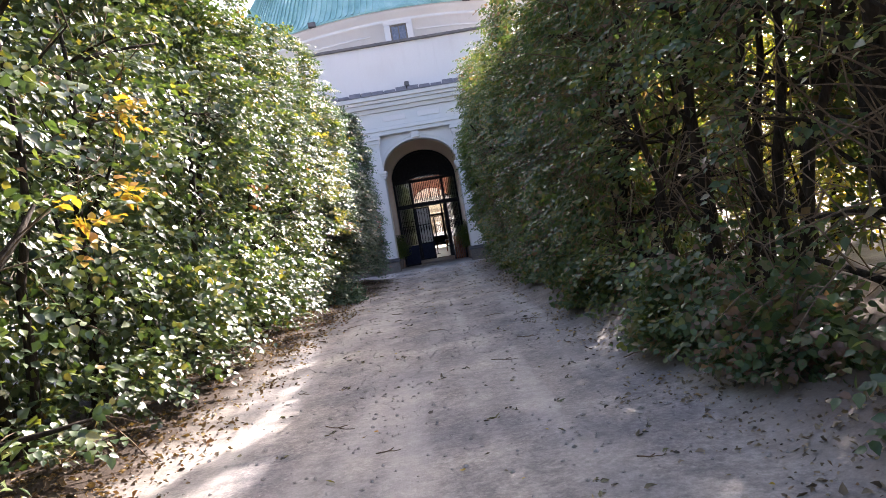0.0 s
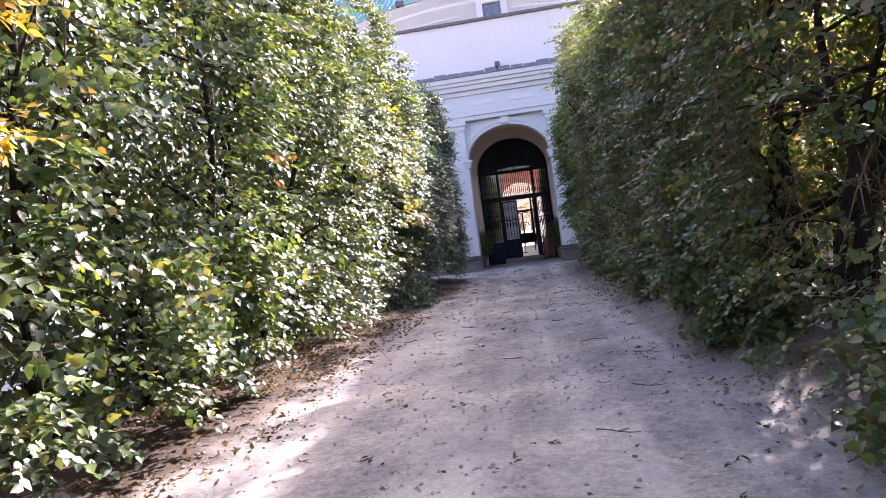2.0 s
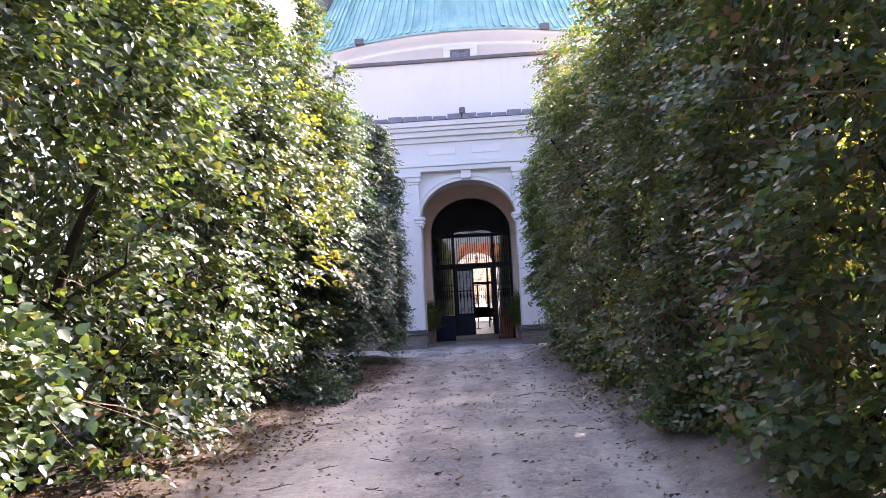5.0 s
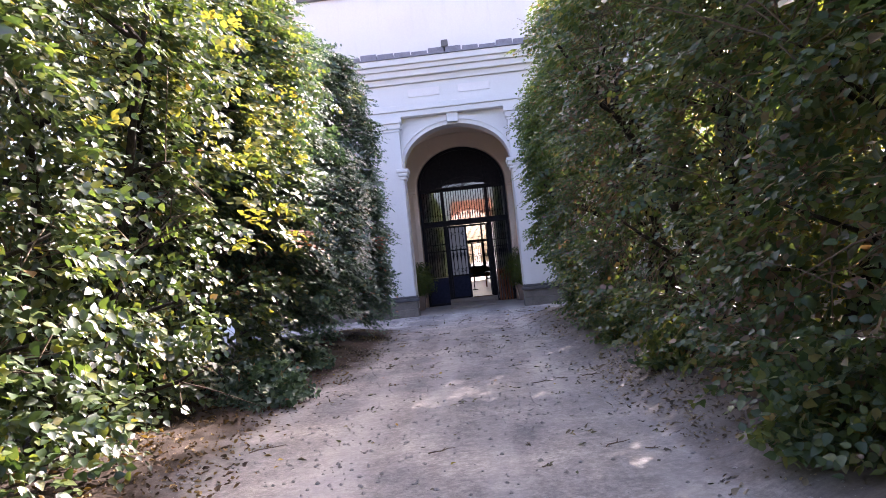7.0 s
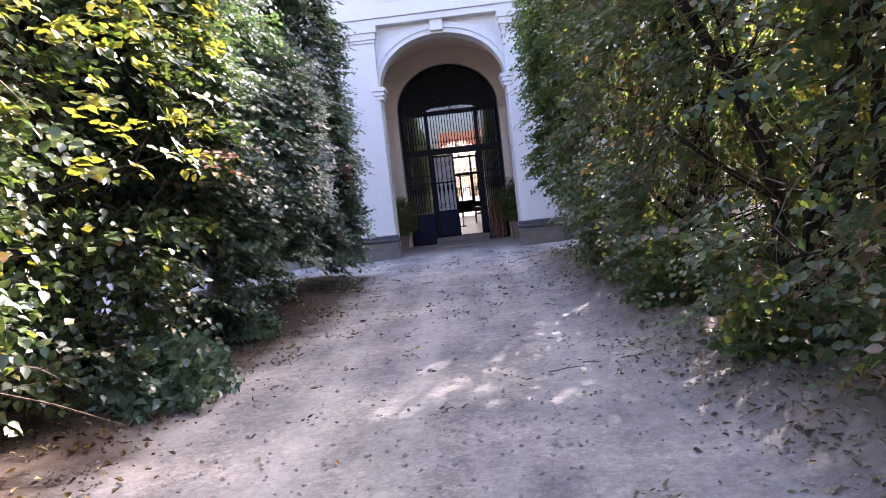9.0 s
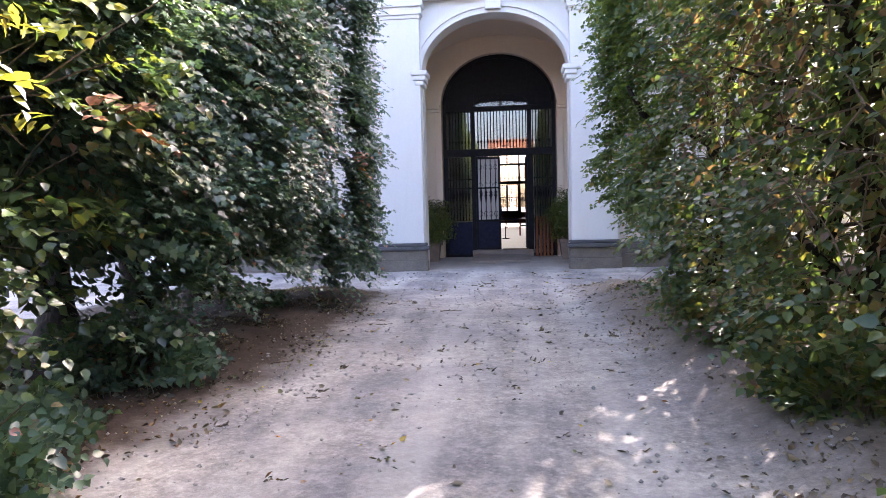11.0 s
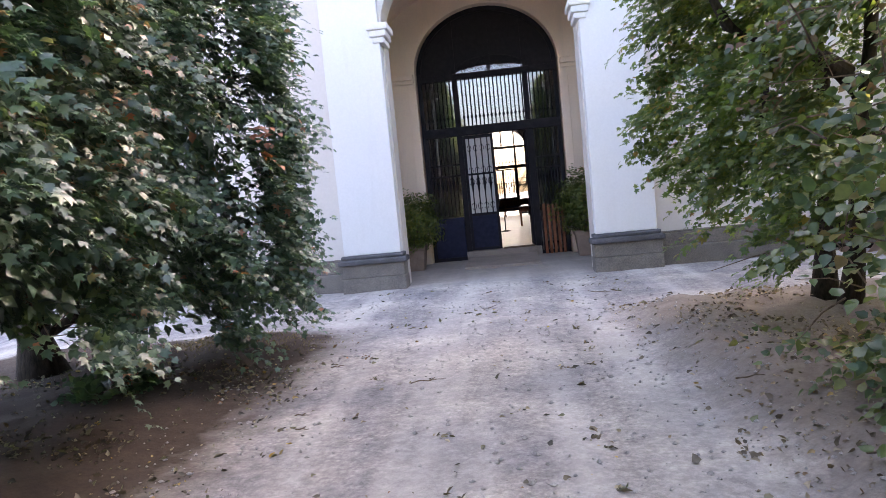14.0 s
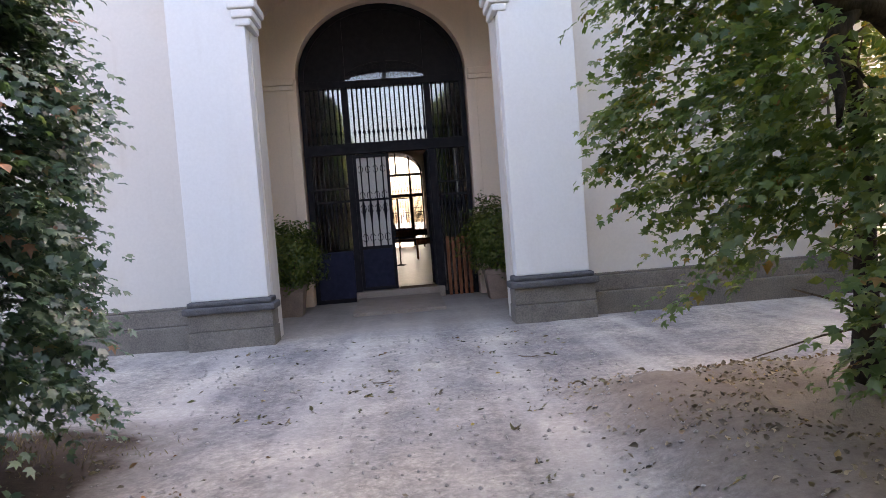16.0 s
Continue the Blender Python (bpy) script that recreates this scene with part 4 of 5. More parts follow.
    if last and side > 0:
        o = Vector((x_mid, y, base))
        part("limb", tube(bmesh.new(), [Vector(p) - o for p in ((3.0, 24.3, 1.7), (2.75, 24.05, 2.15), (2.35, 23.85, 2.35), (2.0, 23.75, 2.38), (1.72, 23.65, 2.55), (1.5, 23.5, 2.9))], [0.1, 0.085, 0.075, 0.06, 0.045, 0.02], 9), M_BARK, tree, "thick crooked limb", True)
        part("limb", tube(bmesh.new(), [Vector(p) - o for p in ((2.2, 23.8, 2.37), (2.0, 23.75, 2.15), (1.95, 23.6, 1.9), (1.8, 23.4, 1.72))], [0.05, 0.04, 0.03, 0.012], 8), M_BARK, tree, "", True)

    w = half + 0.1
    dense = 0.4 if far_off else 1.0
    area = 2 * w * top_z
    low_edge = 0.95 if side < 0 else 0.45
    z_lo = (0.75 if side > 0 else 0.42 if last else 0.7) if end else (0.26 if side < 0 else 0.16)

    def shoulder(z):
        if tall_end:
            return 0.45 * np.clip(z - 4.6, 0, 5)
        return (0.4 if side < 0 else 0.6) * np.clip((z - (top_z - 0.7)) / 0.7, 0, 1) ** 2.2

    def foot(z):
        if end and side < 0:
            return 0.3 * np.clip((1.2 - z) / 1.2, 0, 1)
        return (0.35 if side < 0 and y > 13 else 0.72 if side < 0 else 0.5) * np.clip((low_edge - z) / low_edge, 0, 1) + (0.3 * np.clip((1.6 - z) / 1.6, 0, 1) if end else 0)

    def lumps(py, pz, k):
        q = np.stack([py, pz, py * 0 + side * k], 1)
        if end:
            return 0.7 * (vnoise(q * (0.75, 0.45, 1), 11) - 0.5) + 0.55 * (vnoise(q * 1.9, 12) - 0.5)
        return (1.0 if side < 0 else 0.65) * (vnoise(q * (1.35, 0.24, 1), 11) - 0.5) + (0.6 if side < 0 else 0.45) * (vnoise(q * (2.1, 1.5, 1), 12) - 0.5)

    def gap(py, pz):
        """Where the sunlit row is bare and dark: a hollow near its start, a seam farther on, and its lowest foot."""
        if side > 0 or end:
            return py * 0
        hollow = smooth(py, 1.6, 2.4) * smooth(py, 6.2, 5.3) * smooth(pz, 0.45, 0.7) * np.maximum(smooth(pz, 2.4, 1.8), 0.7 * smooth(pz, 5.2, 4.0))
        seam = smooth(py, 12.9, 13.4) * smooth(py, 14.8, 14.2) * smooth(pz, 3.2, 1.6)
        return np.maximum(0.96 * hollow, 0.75 * seam)

    got, fill = [], []
    # shoots of the trimmed face
    count = 10 if not end else 13
    n = int(area * (86 if side < 0 else 76) * dense * (0.75 if sparse else 1.0) * (1.7 if tall_end else 2.0 if last else 1.5 if end else 1.0))
    py, pz = rng.uniform(y - w, y + w, n), z_lo + (top_z - z_lo) * rng.uniform(0, 1, n)
    pit = 0.6 * vnoise(np.stack([py * 1.7, pz * 0.9, py * 0 + side * 5], 1), 13) + 0.4 * vnoise(np.stack([py * 3.4, pz * 4.2, py * 0 + side * 9], 1), 14)
    cut = 0.43 if end else 0.55 if side < 0 else 0.48
    keep = ((pit > cut) | (rng.uniform(0, 1, n) < 0.08)) & (rng.uniform(0, 1, n) > gap(py, pz))
    if sparse:
        keep &= (pz < 1.0) | (pz > 3.6) | (vnoise(np.stack([py * 0.9, pz * 0.8, py * 0], 1), 21) > np.where(pz < 2.4, 0.62, 0.42))
    if end:
        keep &= (pz > 1.25) | (rng.uniform(0, 1, n) < (0.5 if side > 0 else 0.85))
    depth = (0.45 if tall_end else 0.2 if last else 0.32) + shoulder(pz) + foot(pz) - lumps(py, pz, 7) + np.where(pit > cut, 0, 0.55) - 0.5 * (pit - 0.5) + rng.uniform(-0.06, 0.1, n) - 0.2 * (rng.uniform(0, 1, n) < 0.06)
    b = np.stack([face_at(side, py) + side * depth, py, pz], 1)[keep]
    m = len(b)
    way = np.stack([np.full(m, -side * 1.0), rng.normal(size=m) * 0.42, rng.normal(size=m) * 0.28 + 0.05 - (0.2 if end else 0.0)], 1)
    upv = np.tile((0.65, -0.2, 0.65) if side < 0 else (-0.5, -0.15, 0.72), (m, 1)) + rng.normal(size=(m, 3)) * (0.28 if side < 0 else 0.3)
    big = ((0.056, 0.1) if side < 0 else (0.05, 0.085)) if not end else (0.055, 0.09)
    got.append(sprays(rng, b, way, rng.uniform(0.26, 0.46, m) * (1.15 if end else 1), count, upv, big))
    # single larger blades that close the depth behind, the outer face and the top
    thin = 0.6 if tall_end else 1.0
    thin = 2.8 if end and side < 0 else thin
    rows = ((int(area * (210 if side < 0 or tall_end else 300) * dense * thin * (0.75 if side < 0 and not end else 1.0)), 0.55 if side > 0 or end else 0.85, 1.25 if side > 0 or end else 1.6, 1), (int(area * (330 if side < 0 else 130 if tall_end else 420) * dense * thin), 0.0, 0.45, 2))
    for n, lo, hi, kind in rows:
        py, pz = rng.uniform(y - w, y + w, n), rng.uniform(z_lo, top_z, n)
        depth = rng.uniform(lo, hi, n) + shoulder(pz) + foot(pz)
        keep = rng.uniform(0, 1, n) > gap(py, pz) * (0.8 if kind == 1 else 0)
        if kind == 1 and sparse:
            keep = (rng.uniform(0, 1, n) < 0.25) & ((pz < 1.2) | (pz > 2.6)) | (pz > 4.0)
        if end:
            keep &= pz > z_lo + 0.1 + rng.uniform(0, 0.7 if side > 0 else 0.4, n) if kind == 1 else pz > z_lo + 0.2 + rng.uniform(0, 0.9 if side > 0 else 0.5, n)
        elif kind == 2:
            hole = vnoise(np.stack([py * 1.5, pz * 1.5, py * 0], 1), 61)
            keep &= (hole > (0.0 if side < 0 else 0.38)) | (pz > 4.0)
            if sparse:
                keep &= (hole > np.where(pz > 2.3, 0.2, 0.7)) | (pz > 4.2)
        px = face_at(side, py) + side * (depth if kind == 1 else thick - depth)
        q = np.stack([px, py, pz], 1)[keep]
        m = len(q)
        sg = -side if kind == 1 else side
        nrm = np.tile((sg * 0.7, 0.0, 0.6), (m, 1)) + rng.normal(size=(m, 3)) * 0.45
        tip = np.stack([sg * rng.uniform(0, 0.8, m), rng.normal(size=m) * 0.7, -rng.uniform(0.1, 1.0, m)], 1)
        fill.append((q, nrm, tip, rng.uniform(0.085, 0.14, m) * (1.0 if end and side < 0 else 0.75 if end else 0.9 if kind == 1 else 1.05)))
    # leaves all through the inside of the crown
    n = int(area * (280 if side < 0 and end else 110 if side < 0 else 3 if sparse else 45 if tall_end else 65) * dense)
    py, pz = rng.uniform(y - w, y + w, n), rng.uniform(0.12 if not end else z_lo + 0.25, top_z - 0.3, n)
    q = np.stack([face_at(side, py) + side * (0.9 + (thick - 1.2) * rng.uniform(0, 1, n)), py, pz], 1)
    q = q[rng.uniform(0, 1, n) > 0.7 * gap(py, pz)]
    n = len(q)
    fill.append((q, rng.normal(size=(n, 3)), rng.normal(size=(n, 3)), rng.uniform(0.09, 0.15, n)))
    if side < 0 and not end:
        n = int(2 * w * (420 if y > 12 else 200) * dense)
        py, pz = rng.uniform(y - w, y + w, n), rng.uniform(0.08, 1.7, n)
        q = np.stack([face_at(side, py) + side * (rng.uniform(0.35, 2.2, n) + foot(pz)), py, pz], 1)
        q = q[rng.uniform(0, 1, n) > gap(py, pz)]
        n = len(q)
        fill.append((q, rng.normal(size=(n, 3)) * 0.6 + (0.4, -0.3, 0.6), rng.normal(size=(n, 3)) - (0, 0, 0.4), rng.uniform(0.07, 0.12, n)))
    n = int(2 * w * 55 * dense)
    py, t = rng.uniform(y - w, y + w, n), rng.uniform(0.1, 1, n)
    b = np.stack([face_at(side, py) + side * ((2.4 if tall_end else 0.5) + (thick - (2.6 if tall_end else 0.9)) * t), py, top_z - 0.35 - 0.5 * (2 * t - 1) ** 2 + 0.35 * (vnoise(np.stack([py * 1.6, t * 3, t * 0], 1), 31) - 0.5)], 1)
    got.append(sprays(rng, b, np.stack([rng.normal(size=n) * 0.6, rng.normal(size=n) * 0.6, np.ones(n)], 1), rng.uniform(0.25, 0.45, n), 9, np.tile((0.0, 0.0, 1.0), (n, 1)) + rng.normal(size=(n, 3)) * 0.5, (0.07, 0.11)))
    n = int(2 * w * thick * 190 * dense)
    py, t = rng.uniform(y - w, y + w, n), rng.uniform(0.05, 1, n)
    q = np.stack([face_at(side, py) + side * ((2.4 if tall_end else 0.45) + (thick - (2.6 if tall_end else 0.8)) * t), py, top_z - 0.25 - 0.5 * (2 * t - 1) ** 2 - rng.uniform(0, 0.5, n)], 1)
    fill.append((q, rng.normal(size=(n, 3)) * 0.5 + (0, 0, 1), rng.normal(size=(n, 3)), rng.uniform(0.1, 0.16, n)))
    if last:
        n = int(thick * top_z * (34 if side > 0 else 56))
        t, pz = rng.uniform(0, 1, n), rng.uniform(z_lo + 0.2, top_z - 0.3, n)
        b = np.stack([face_at(side, t * 0 + y) + side * (0.2 + (thick - 0.4) * t), y + half - 0.5 - shoulder(pz) + 0.6 * (vnoise(np.stack([t * 4, pz * 1.2, t * 0], 1), 41) - 0.5), pz], 1)
        keep = (pz > 1.4) | (rng.uniform(0, 1, n) < (0.4 if side > 0 else 0.9))
        b = b[keep]
        n = len(b)
        got.append(sprays(rng, b, np.stack([rng.normal(size=n) * 0.5, np.ones(n), rng.normal(size=n) * 0.35 - 0.1], 1), rng.uniform(0.35, 0.6, n), 11, np.tile((0.0, 0.4, 0.9), (n, 1)) + rng.normal(size=(n, 3)) * 0.2, big))
    groups = []
    for rows, shape in ((got, MAPLE if end else LEAF), (fill, BLADE)):
        P, N, T, S = (np.concatenate([g[i] for g in rows]) for i in range(4))
        if tall_end:
            # a hollow round the crooked limb
            hollow = (P[:, 0] > 1.7) & (P[:, 1] > 21.0) & (P[:, 1] < 24.0) & (np.abs(P[:, 2] - 2.3) < 0.6) & (vnoise(P * 1.9, 71) > 0.33)
            P, N, T, S = P[~hollow], N[~hollow], T[~hollow], S[~hollow]
        P = P - (x_mid, y, base)
        P[:, 2] = np.maximum(P[:, 2], 0.03)
        groups.append((P, N, T, S, shape))
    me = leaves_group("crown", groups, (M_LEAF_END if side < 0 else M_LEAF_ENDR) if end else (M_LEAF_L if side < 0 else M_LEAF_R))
    crown = new("crown", me)
    crown.parent = tree
    tagged(crown, kind="stuff")
    return tree


STEP = 1.5
for i in range(20):
    yy = -4.25 + i * STEP
    hedge_tree(-1, yy, 100 + i, STEP / 2, yy > 19.0, i == 19)
    hedge_tree(1, yy + 0.1, 300 + i, STEP / 2, yy > 21.3, i == 19)


def wood_tree(x, y, seed, tall=0.0):
    """A loose tree of the grove that stands beyond the shaded row."""
    rng = np.random.default_rng(seed)
    h = tall or rng.uniform(5.6, 7.2)
    tree = empty("grove_tree", "loose yellow-green tree in the grove behind the hedge", "tree", "trees of the grove", at=Matrix.Translation((x, y, 0)))
    pts = [(0.1 * math.sin(k + seed), 0.1 * math.cos(2 * k + seed), h * 0.85 * k / 6) for k in range(7)]
    part("trunk", tube(bmesh.new(), pts, [0.13, 0.11, 0.1, 0.08, 0.06, 0.04, 0.02], 8), M_BARK, tree, "", True)
    for k in range(8):
        p0 = Vector(pts[1 + k % 5])
        a = rng.uniform(0, 6.28)
        d = Vector((math.cos(a), math.sin(a), 0.6))
        part("limb", tube(bmesh.new(), [p0, p0 + d * 0.6, p0 + d * 1.25 + Vector((0, 0, 0.1))], [0.04, 0.026, 0.01], 6), M_BARK, tree, "", True)
    n = 520 if not tall else 900
    d = unit(rng.normal(size=(n, 3)))
    r = 0.55 + 0.6 * vnoise(d * 2.2 + seed * 3.1, seed)
    b = d * r[:, None] * np.array([0.95 + 0.1 * h, 0.95 + 0.1 * h, h * 0.46]) + (0, 0, h * 0.52)
    b[:, 2] = np.maximum(b[:, 2], 0.15)
    got = sprays(rng, b, d + rng.normal(size=(n, 3)) * 0.5, rng.uniform(0.4, 0.7, n), 9, np.tile((0.0, 0.0, 1.0), (n, 1)) + rng.normal(size=(n, 3)) * 0.3, (0.1, 0.16))
    crown = new("crown", leaves_mesh("crown", *got, BLADE * (1.15, 1, 1), M_LEAF_WOOD))
    crown.parent = tree
    tagged(crown, kind="stuff")


for i in range(15):
    wood_tree(7.2 + 1.3 * math.sin(i * 2.4), -3 + i * 2.0, 500 + i)
for i in range(9):
    wood_tree(11.2 + 1.1 * math.sin(i * 1.7), -1 + i * 3.3, 520 + i)
for i, (x, y, h) in enumerate(((7.6, 27.4, 6.8), (9.6, 25.6, 7.2), (10.6, 28.4, 6.8), (8.9, 30.6, 6.2), (11.8, 32.2, 6.6))):
    wood_tree(x, y, 540 + i, h)


# ---- low shoots at the hedge foot, shoots that have turned, and shoots coloured as sunlit ----
def low_bush(x, y, r, h, seed, material, label):
    rng = np.random.default_rng(seed)
    z0 = float(ground_height(np.array([x]), np.array([y]))[0])
    bush = empty("low_bush", label, "bush", "low bushes at the hedge foot", at=Matrix.Translation((x, y, z0)))
    for k in range(7):
        a = rng.uniform(0, 6.28)
        d = Vector((math.cos(a) * r * 0.7, math.sin(a) * r * 0.7, h * rng.uniform(0.5, 0.9)))
        part("stem", tube(bmesh.new(), [Vector((0, 0, -0.04)), d * 0.5 + Vector((0, 0, 0.05)), d], [0.009, 0.007, 0.003], 5), M_TWIG, bush)
    n = int(300 * r * h / 0.3)
    d = unit(rng.normal(size=(n, 3)) * (1, 1, 0.7) + (0, 0, 0.3))
    base = d * np.array([r, r, h]) * rng.uniform(0.35, 0.85, n)[:, None]
    base[:, 2] = np.clip(base[:, 2], 0.05, h)
    got = sprays(rng, base, d + rng.normal(size=(n, 3)) * 0.35, rng.uniform(0.15, 0.3, n), 6, np.tile((0.2 if x < 0 else -0.2, -0.4, 0.7), (n, 1)) + rng.normal(size=(n, 3)) * 0.5, (0.05, 0.09))
    got[0][:, 2] = np.maximum(got[0][:, 2], 0.03)
    ob = new("foliage", leaves_mesh("foliage", *got, LEAF, material))
    ob.parent = bush
    tagged(ob, kind="stuff")


for i, (x, y, r, h) in enumerate(((-2.7, 17.2, 0.55, 0.5), (-3.0, 17.9, 0.5, 0.42), (-3.0, 19.5, 0.6, 0.5), (-3.6, 20.1, 0.6, 0.5), (-3.5, 23.4, 0.32, 0.24))):
    low_bush(x, y, r, h, 800 + i, M_LEAF_END, "low dark green bush on the soil under the hedge")
for i, (x, y, r, h) in enumerate(((2.0, 5.9, 0.5, 0.95), (2.25, 4.6, 0.5, 0.8), (1.95, 9.3, 0.45, 0.75), (1.9, 13.2, 0.4, 0.6), (2.0, 16.4, 0.45, 0.5), (1.95, 18.6, 0.45, 0.5), (2.2, 20.3, 0.4, 0.45))):
    low_bush(x, y, r, h, 820 + i, M_LEAF_R, "low leafy bush growing at the foot of the shaded hedge")


def turned_or_lit_shoots(spot, spread, n, seed, material, label):
    """A branch of turned leaves, or of leaves coloured as sunlit, hung in the nearest tree of the row."""
    rng = np.random.default_rng(seed)
    tree = min((o for o in scene.objects if o.name.startswith("hedge_tree")), key=lambda o: (o.location - Vector(spot)).length)
    base = np.array(spot) - np.array(tree.location) + rng.normal(size=(n, 3)) * np.array(spread)
    sg = 1.0 if spot[0] < 0 else -1.0
    way = np.stack([np.full(n, sg), rng.normal(size=n) * 0.5, rng.normal(size=n) * 0.4], 1)
    got = sprays(rng, base, way, rng.uniform(0.15, 0.32, n), 8, np.tile((sg * 0.5, -0.1, 0.8), (n, 1)) + rng.normal(size=(n, 3)) * 0.3, (0.06, 0.1))
    ob = new("turned_or_lit_branch", leaves_mesh("turned_or_lit_branch", *got, LEAF, material))
    ob.parent = tree
    tagged(ob, label, kind="stuff")


turned_or_lit_shoots((-2.55, 5.75, 2.9), (0.05, 0.12, 0.22), 9, 1, M_YELLOW, "yellow leaves")
turned_or_lit_shoots((-2.55, 5.6, 2.2), (0.05, 0.16, 0.15), 8, 2, M_YELLOW, "yellow leaves")
turned_or_lit_shoots((-2.55, 4.75, 1.95), (0.05, 0.15, 0.12), 8, 3, M_YELLOW, "yellow leaves")
turned_or_lit_shoots((-2.55, 9.4, 2.4), (0.04, 0.05, 0.1), 4, 4, M_RUST, "dead brown leaves")
turned_or_lit_shoots((-2.5, 18.4, 2.05), (0.05, 0.12, 0.08), 5, 5, M_RUST, "dead brown leaves")
# sunlit upper stretch of the left row, its light put in as paler shoots
for i, (y, z) in enumerate(((15.6, 3.0), (16.3, 2.3), (16.9, 3.3), (17.6, 2.6), (15.9, 3.9), (18.3, 3.7))):
    turned_or_lit_shoots((-2.5, y, z), (0.1, 0.3, 0.35), 16, 40 + i, M_SUNLIT, "yellow-green leaves coloured as sunlit")
turned_or_lit_shoots((-2.2, 23.5, 2.1), (0.04, 0.08, 0.05), 3, 6, M_RUST, "dead brown leaves")


# ---- fallen leaves, twigs, dry grass ----
def scatter(name, label, n, seed, xr, yr, size, shape, material, falloff=None, flat=0.35):
    rng = np.random.default_rng(seed)
    x, y = rng.uniform(*xr, n), rng.uniform(*yr, n)
    if falloff is not None:
        keep = rng.uniform(0, 1, n) < falloff(x, y)
        x, y = x[keep], y[keep]
    n = len(x)
    P = np.stack([x, y, ground_height(x, y) + 0.008], 1)
    N = np.stack([rng.normal(size=n) * flat, rng.normal(size=n) * flat, np.ones(n)], 1)
    T = np.stack([rng.normal(size=n), rng.normal(size=n), np.zeros(n)], 1)
    ob = new(name, leaves_mesh(name, P, N, T, size[0] + (size[1] - size[0]) * rng.uniform(0, 1, n) ** 2.2, shape, material))
    return tagged(ob, label, "fallen leaves", kind="stuff")


def patchy(x, y):
    return smooth(vnoise(np.stack([x * 1.4, y * 1.4, x * 0], 1), 51), 0.35, 0.75)


scatter("fallen_leaves", "dry brown leaves scattered over the gravel walk", 1900, 1, (-2.4, 1.6), (0.5, 29), (0.012, 0.068), CURL * (1.15, 1, 0.6), M_LITTER, lambda x, y: (0.12 + 0.6 * patchy(x, y)) * (0.55 + 0.45 * smooth(y, 8, 15)), 0.3)
scatter("fallen_leaves", "large curled leaves and lumps of bark on the gravel", 170, 4, (-2.2, 1.5), (2, 29), (0.035, 0.085), CURL * (0.7, 1, 0.8), M_LITTER, lambda x, y: 0.15 + 0.5 * patchy(x, y), 0.4)
scatter("leaf_litter", "dry leaves drifted against the shaded hedge foot", 30000, 2, (0.8, 3.2), (-1, 26), (0.015, 0.06), CURL * (1.1, 1, 0.8), M_DRY, lambda x, y: smooth(x + 0.02 * (y - 8), 1.0, 1.7) ** 1.3 * (0.12 + 0.88 * patchy(x * 1.3, y)) * smooth(x, 3.6, 2.2), 0.6)
scatter("leaf_litter", "golden dry leaves drifted along the sunlit hedge foot", 13000, 3, (-3.9, -1.8), (-1, 19), (0.025, 0.075), CURL, M_GOLD, lambda x, y: smooth(-x, 1.85, 2.5) * (0.35 + 0.65 * patchy(x, y)) * (1 - 0.7 * smooth(y, 15, 18)), 0.5)
scatter("leaf_litter", "brown crumbled leaves on the dark bed under the end trees", 15000, 6, (-5.0, -1.75), (17, 25.8), (0.015, 0.06), CURL * (1.1, 1, 0.9), M_LITTER, lambda x, y: smooth(-x, 1.6, 2.3) * (0.1 + 0.9 * patchy(x * 1.2, y * 1.2)) * smooth(y, 25.8, 25.2), 0.6)


def sprigs(n, seed):
    """Small broken sprigs: a few curled leaves strung along a short line, lying on the walk."""
    rng = np.random.default_rng(seed)
    cx, cy, a, ln = rng.uniform(-2.2, 1.4, n), rng.uniform(1.5, 28.8, n), rng.normal(size=n) * 0.5, rng.uniform(0.05, 0.26, n)
    k = 7
    t = rng.uniform(-0.5, 0.5, (n, k))
    x = (cx[:, None] + np.cos(a)[:, None] * ln[:, None] * t + rng.normal(size=(n, k)) * 0.012).ravel()
    y = (cy[:, None] + np.sin(a)[:, None] * ln[:, None] * t + rng.normal(size=(n, k)) * 0.012).ravel()
    P = np.stack([x, y, ground_height(x, y) + 0.006], 1)
    N = rng.normal(size=(n * k, 3)) * 0.7 + (0, 0, 1)
    T = np.stack([np.repeat(np.cos(a), k), np.repeat(np.sin(a), k), np.zeros(n * k)], 1) + rng.normal(size=(n * k, 3)) * 0.4
    ob = new("fallen_sprigs", leaves_mesh("fallen_sprigs", P, N, T, rng.uniform(0.02, 0.058, n * k), CURL * (0.8, 1, 0.6), M_LITTER))
    tagged(ob, "broken sprigs of curled dark leaves on the gravel", "fallen leaves", kind="stuff")


sprigs(150, 12)
scatter("fallen_leaves", "single yellow leaves fallen on the gravel walk", 60, 18, (-2.3, 1.7), (2, 27), (0.025, 0.06), CURL * (1.2, 1, 0.6), M_YELLOW, None, 0.25)


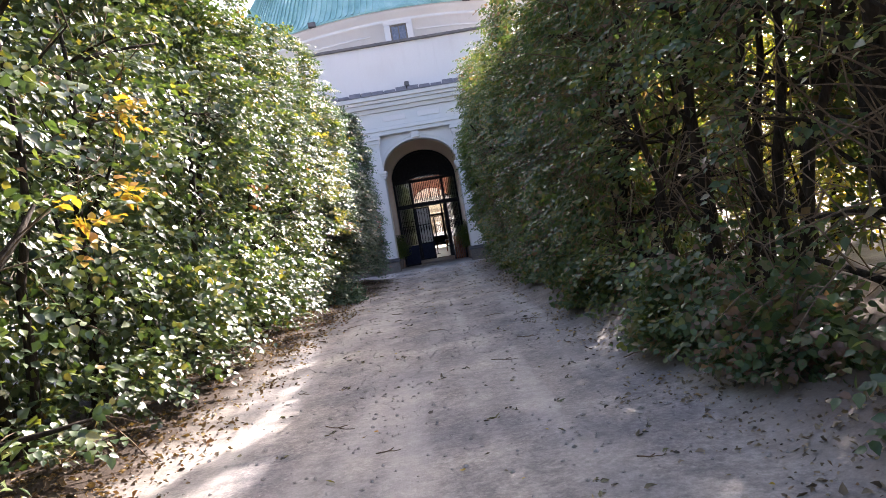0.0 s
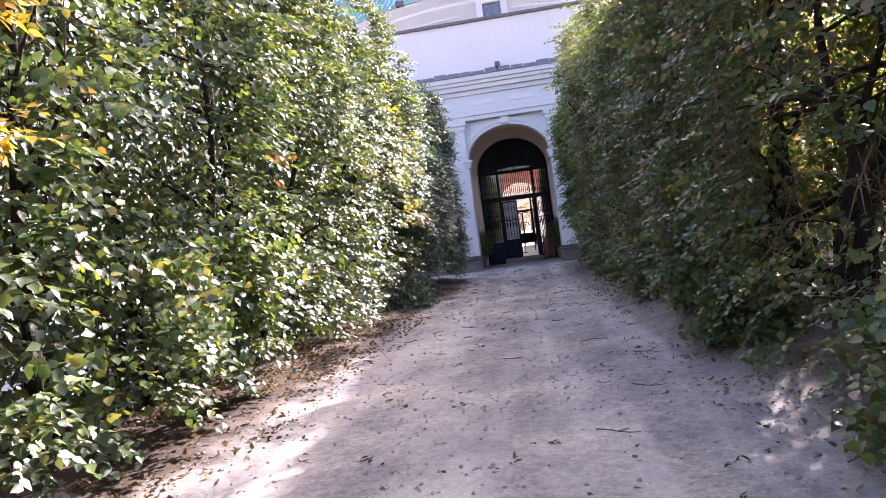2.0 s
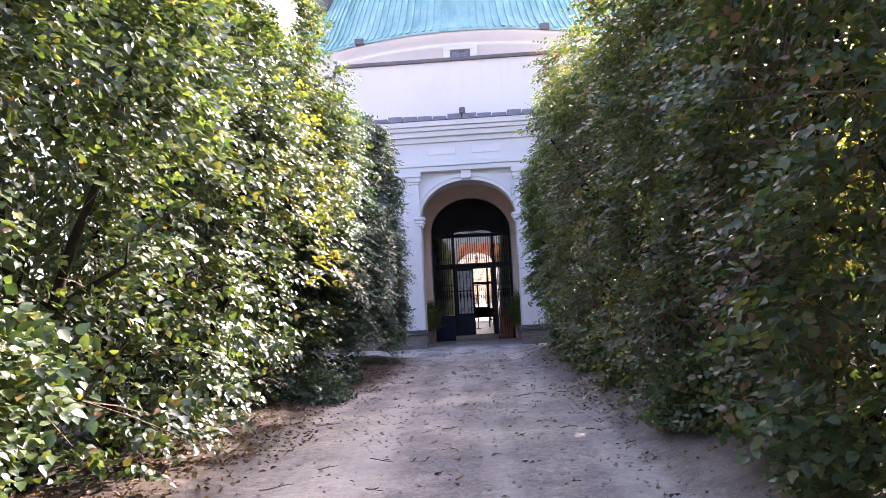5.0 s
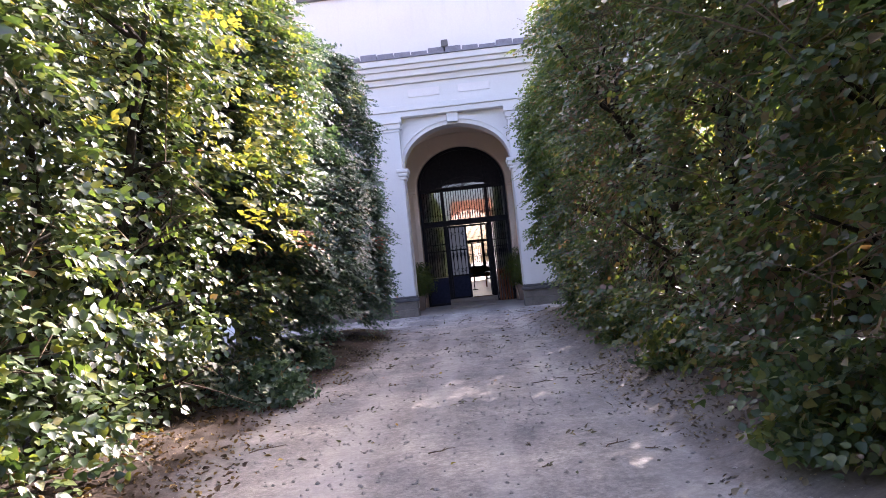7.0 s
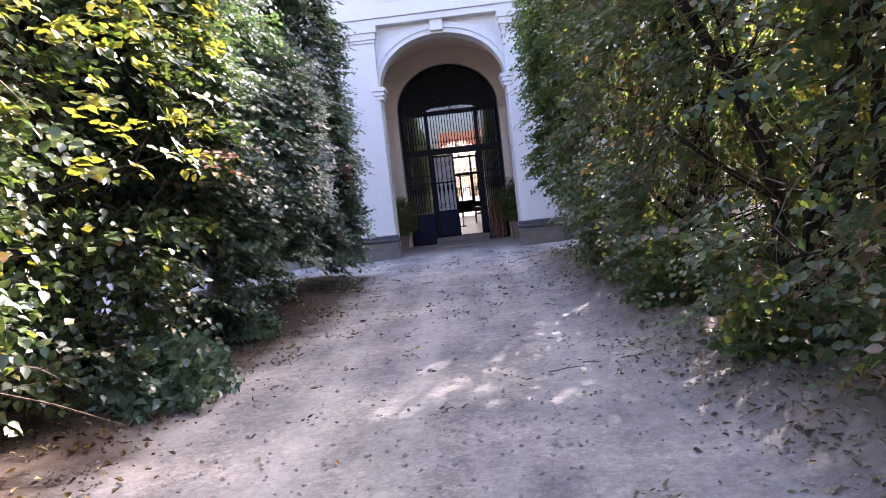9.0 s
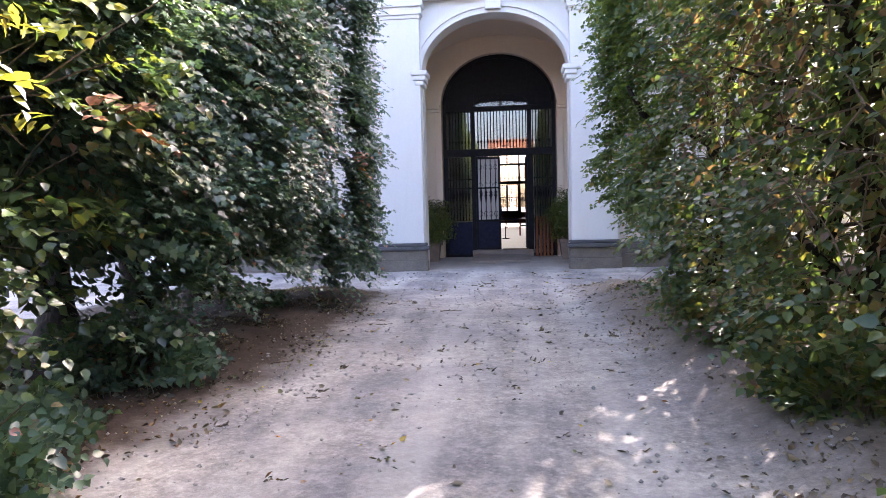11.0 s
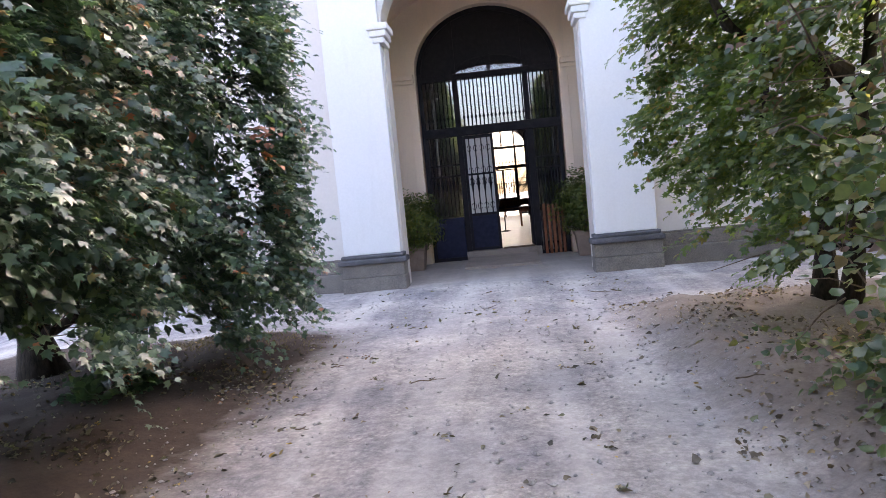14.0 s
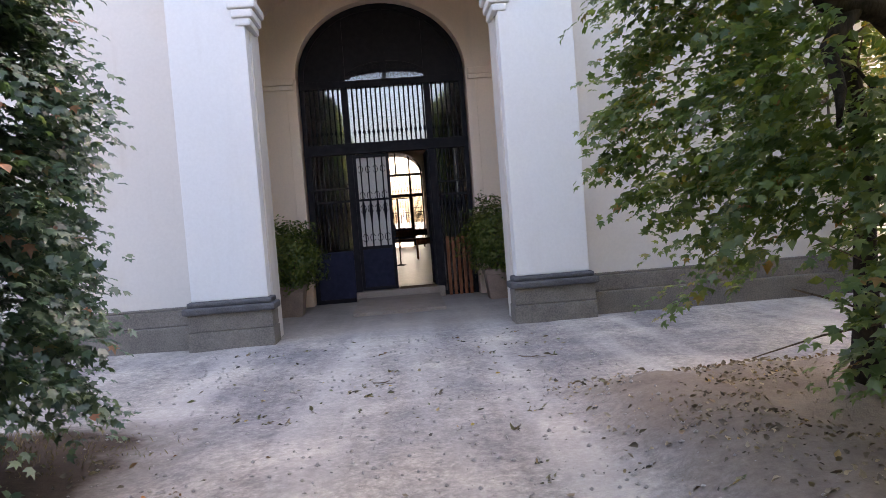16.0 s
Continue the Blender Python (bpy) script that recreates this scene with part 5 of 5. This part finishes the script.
def pebbles():
    rng = np.random.default_rng(15)
    n = 12000
    x, y = rng.uniform(-2.6, 1.7, n), rng.uniform(1.0, 29, n)
    keep = rng.uniform(0, 1, n) < 0.25 + 0.75 * patchy(x * 0.8, y * 0.8)
    x, y = x[keep], y[keep]
    n = len(x)
    octa = np.array([(1, 0, 0), (0, 1, 0), (-1, 0, 0), (0, -1, 0), (0, 0, 0.7), (0, 0, -0.7)])
    r = 0.004 + 0.018 * rng.uniform(0, 1, n) ** 2
    co = octa[None] * rng.uniform(0.6, 1.3, (n, 6, 1)) * r[:, None, None] + np.stack([x, y, ground_height(x, y) + r * 0.3], 1)[:, None, :]
    fan = np.array([(0, 1, 4), (1, 2, 4), (2, 3, 4), (3, 0, 4), (1, 0, 5), (2, 1, 5), (3, 2, 5), (0, 3, 5)])
    tri = (fan[None] + (np.arange(n) * 6)[:, None, None]).reshape(-1, 3)
    me = bpy.data.meshes.new("pebbles")
    me.from_pydata(co.reshape(-1, 3).tolist(), [], tri.tolist())
    me.materials.append(M_PEBBLE)
    tagged(new("pebbles", me), "loose grey pebbles on the gravel walk", "pebbles", kind="stuff")


pebbles()


def twig(x, y, ln, turn, seed):
    rng = np.random.default_rng(seed)
    bm = bmesh.new()
    pts = [Vector((ln * t - ln / 2, rng.normal() * ln * 0.05, 0.012 + 0.01 * rng.random())) for t in np.linspace(0, 1, 5)]
    tube(bm, pts, [0.005, 0.005, 0.004, 0.003, 0.002], 5)
    tube(bm, [pts[2], pts[2] + Vector((ln * 0.2, ln * 0.14, 0.01))], [0.005, 0.003], 5)
    ob = part("fallen_twig", bm, M_TWIG)
    ob.matrix_world = pose(x, y, float(ground_height(np.array([x]), np.array([y]))[0]), 0, 0, turn)
    tagged(ob, "thin dry twig lying on the gravel", "twig", "fallen twigs")


trng = np.random.default_rng(77)
for i in range(34):
    twig(float(trng.uniform(-2.3, 1.6)), float(trng.uniform(3, 28.6)), float(trng.uniform(0.08, 0.34)), float(trng.uniform(-40, 40)), 700 + i)


def grass():
    rng = np.random.default_rng(9)
    n = 1500
    x, y = rng.normal(-3.3, 0.55, n), rng.normal(25.2, 0.25, n)
    P = np.stack([x, y, ground_height(x, y) - 0.005], 1)
    N = np.stack([rng.normal(size=n), rng.normal(size=n), np.full(n, 0.2)], 1)
    T = np.stack([rng.normal(size=n) * 0.6, rng.normal(size=n) * 0.6, np.ones(n)], 1)
    ob = new("dry_grass", leaves_mesh("dry_grass", P, N, T, rng.uniform(0.015, 0.045, n), LEAF * (0.14, 1, 1), M_GRASS))
    tagged(ob, "dry grass and moss at the tip of the bed", "grass", kind="stuff")


grass()


# ---- behind the walk: the house that the gate's glass mirrors ----
house = empty("house", "pale house with an orange tiled roof", "house", at=Matrix.Translation((0, -27, 0)))
part("wall", boxes((-2.3, 2.3, -5, 5, 0, 6.2)), M_WALL, house)
bm = bmesh.new()
v = [bm.verts.new(p) for p in ((-2.6, -5.6, 6.15), (2.6, -5.6, 6.15), (2.6, 5.6, 6.15), (-2.6, 5.6, 6.15), (-2.6, 0, 9.2), (2.6, 0, 9.2))]
for f in ((0, 1, 2, 3), (0, 1, 5, 4), (2, 3, 4, 5), (0, 3, 4), (1, 2, 5)):
    bm.faces.new([v[i] for i in f])
part("roof", bm, M_ROOFTILE, house, "orange clay tile roof")
for x in (-1.2, 1.2):
    part("window", boxes((x - 0.55, x + 0.55, 4.99, 5.05, 3.2, 4.9), bevel=0.02), M_PANE, house)
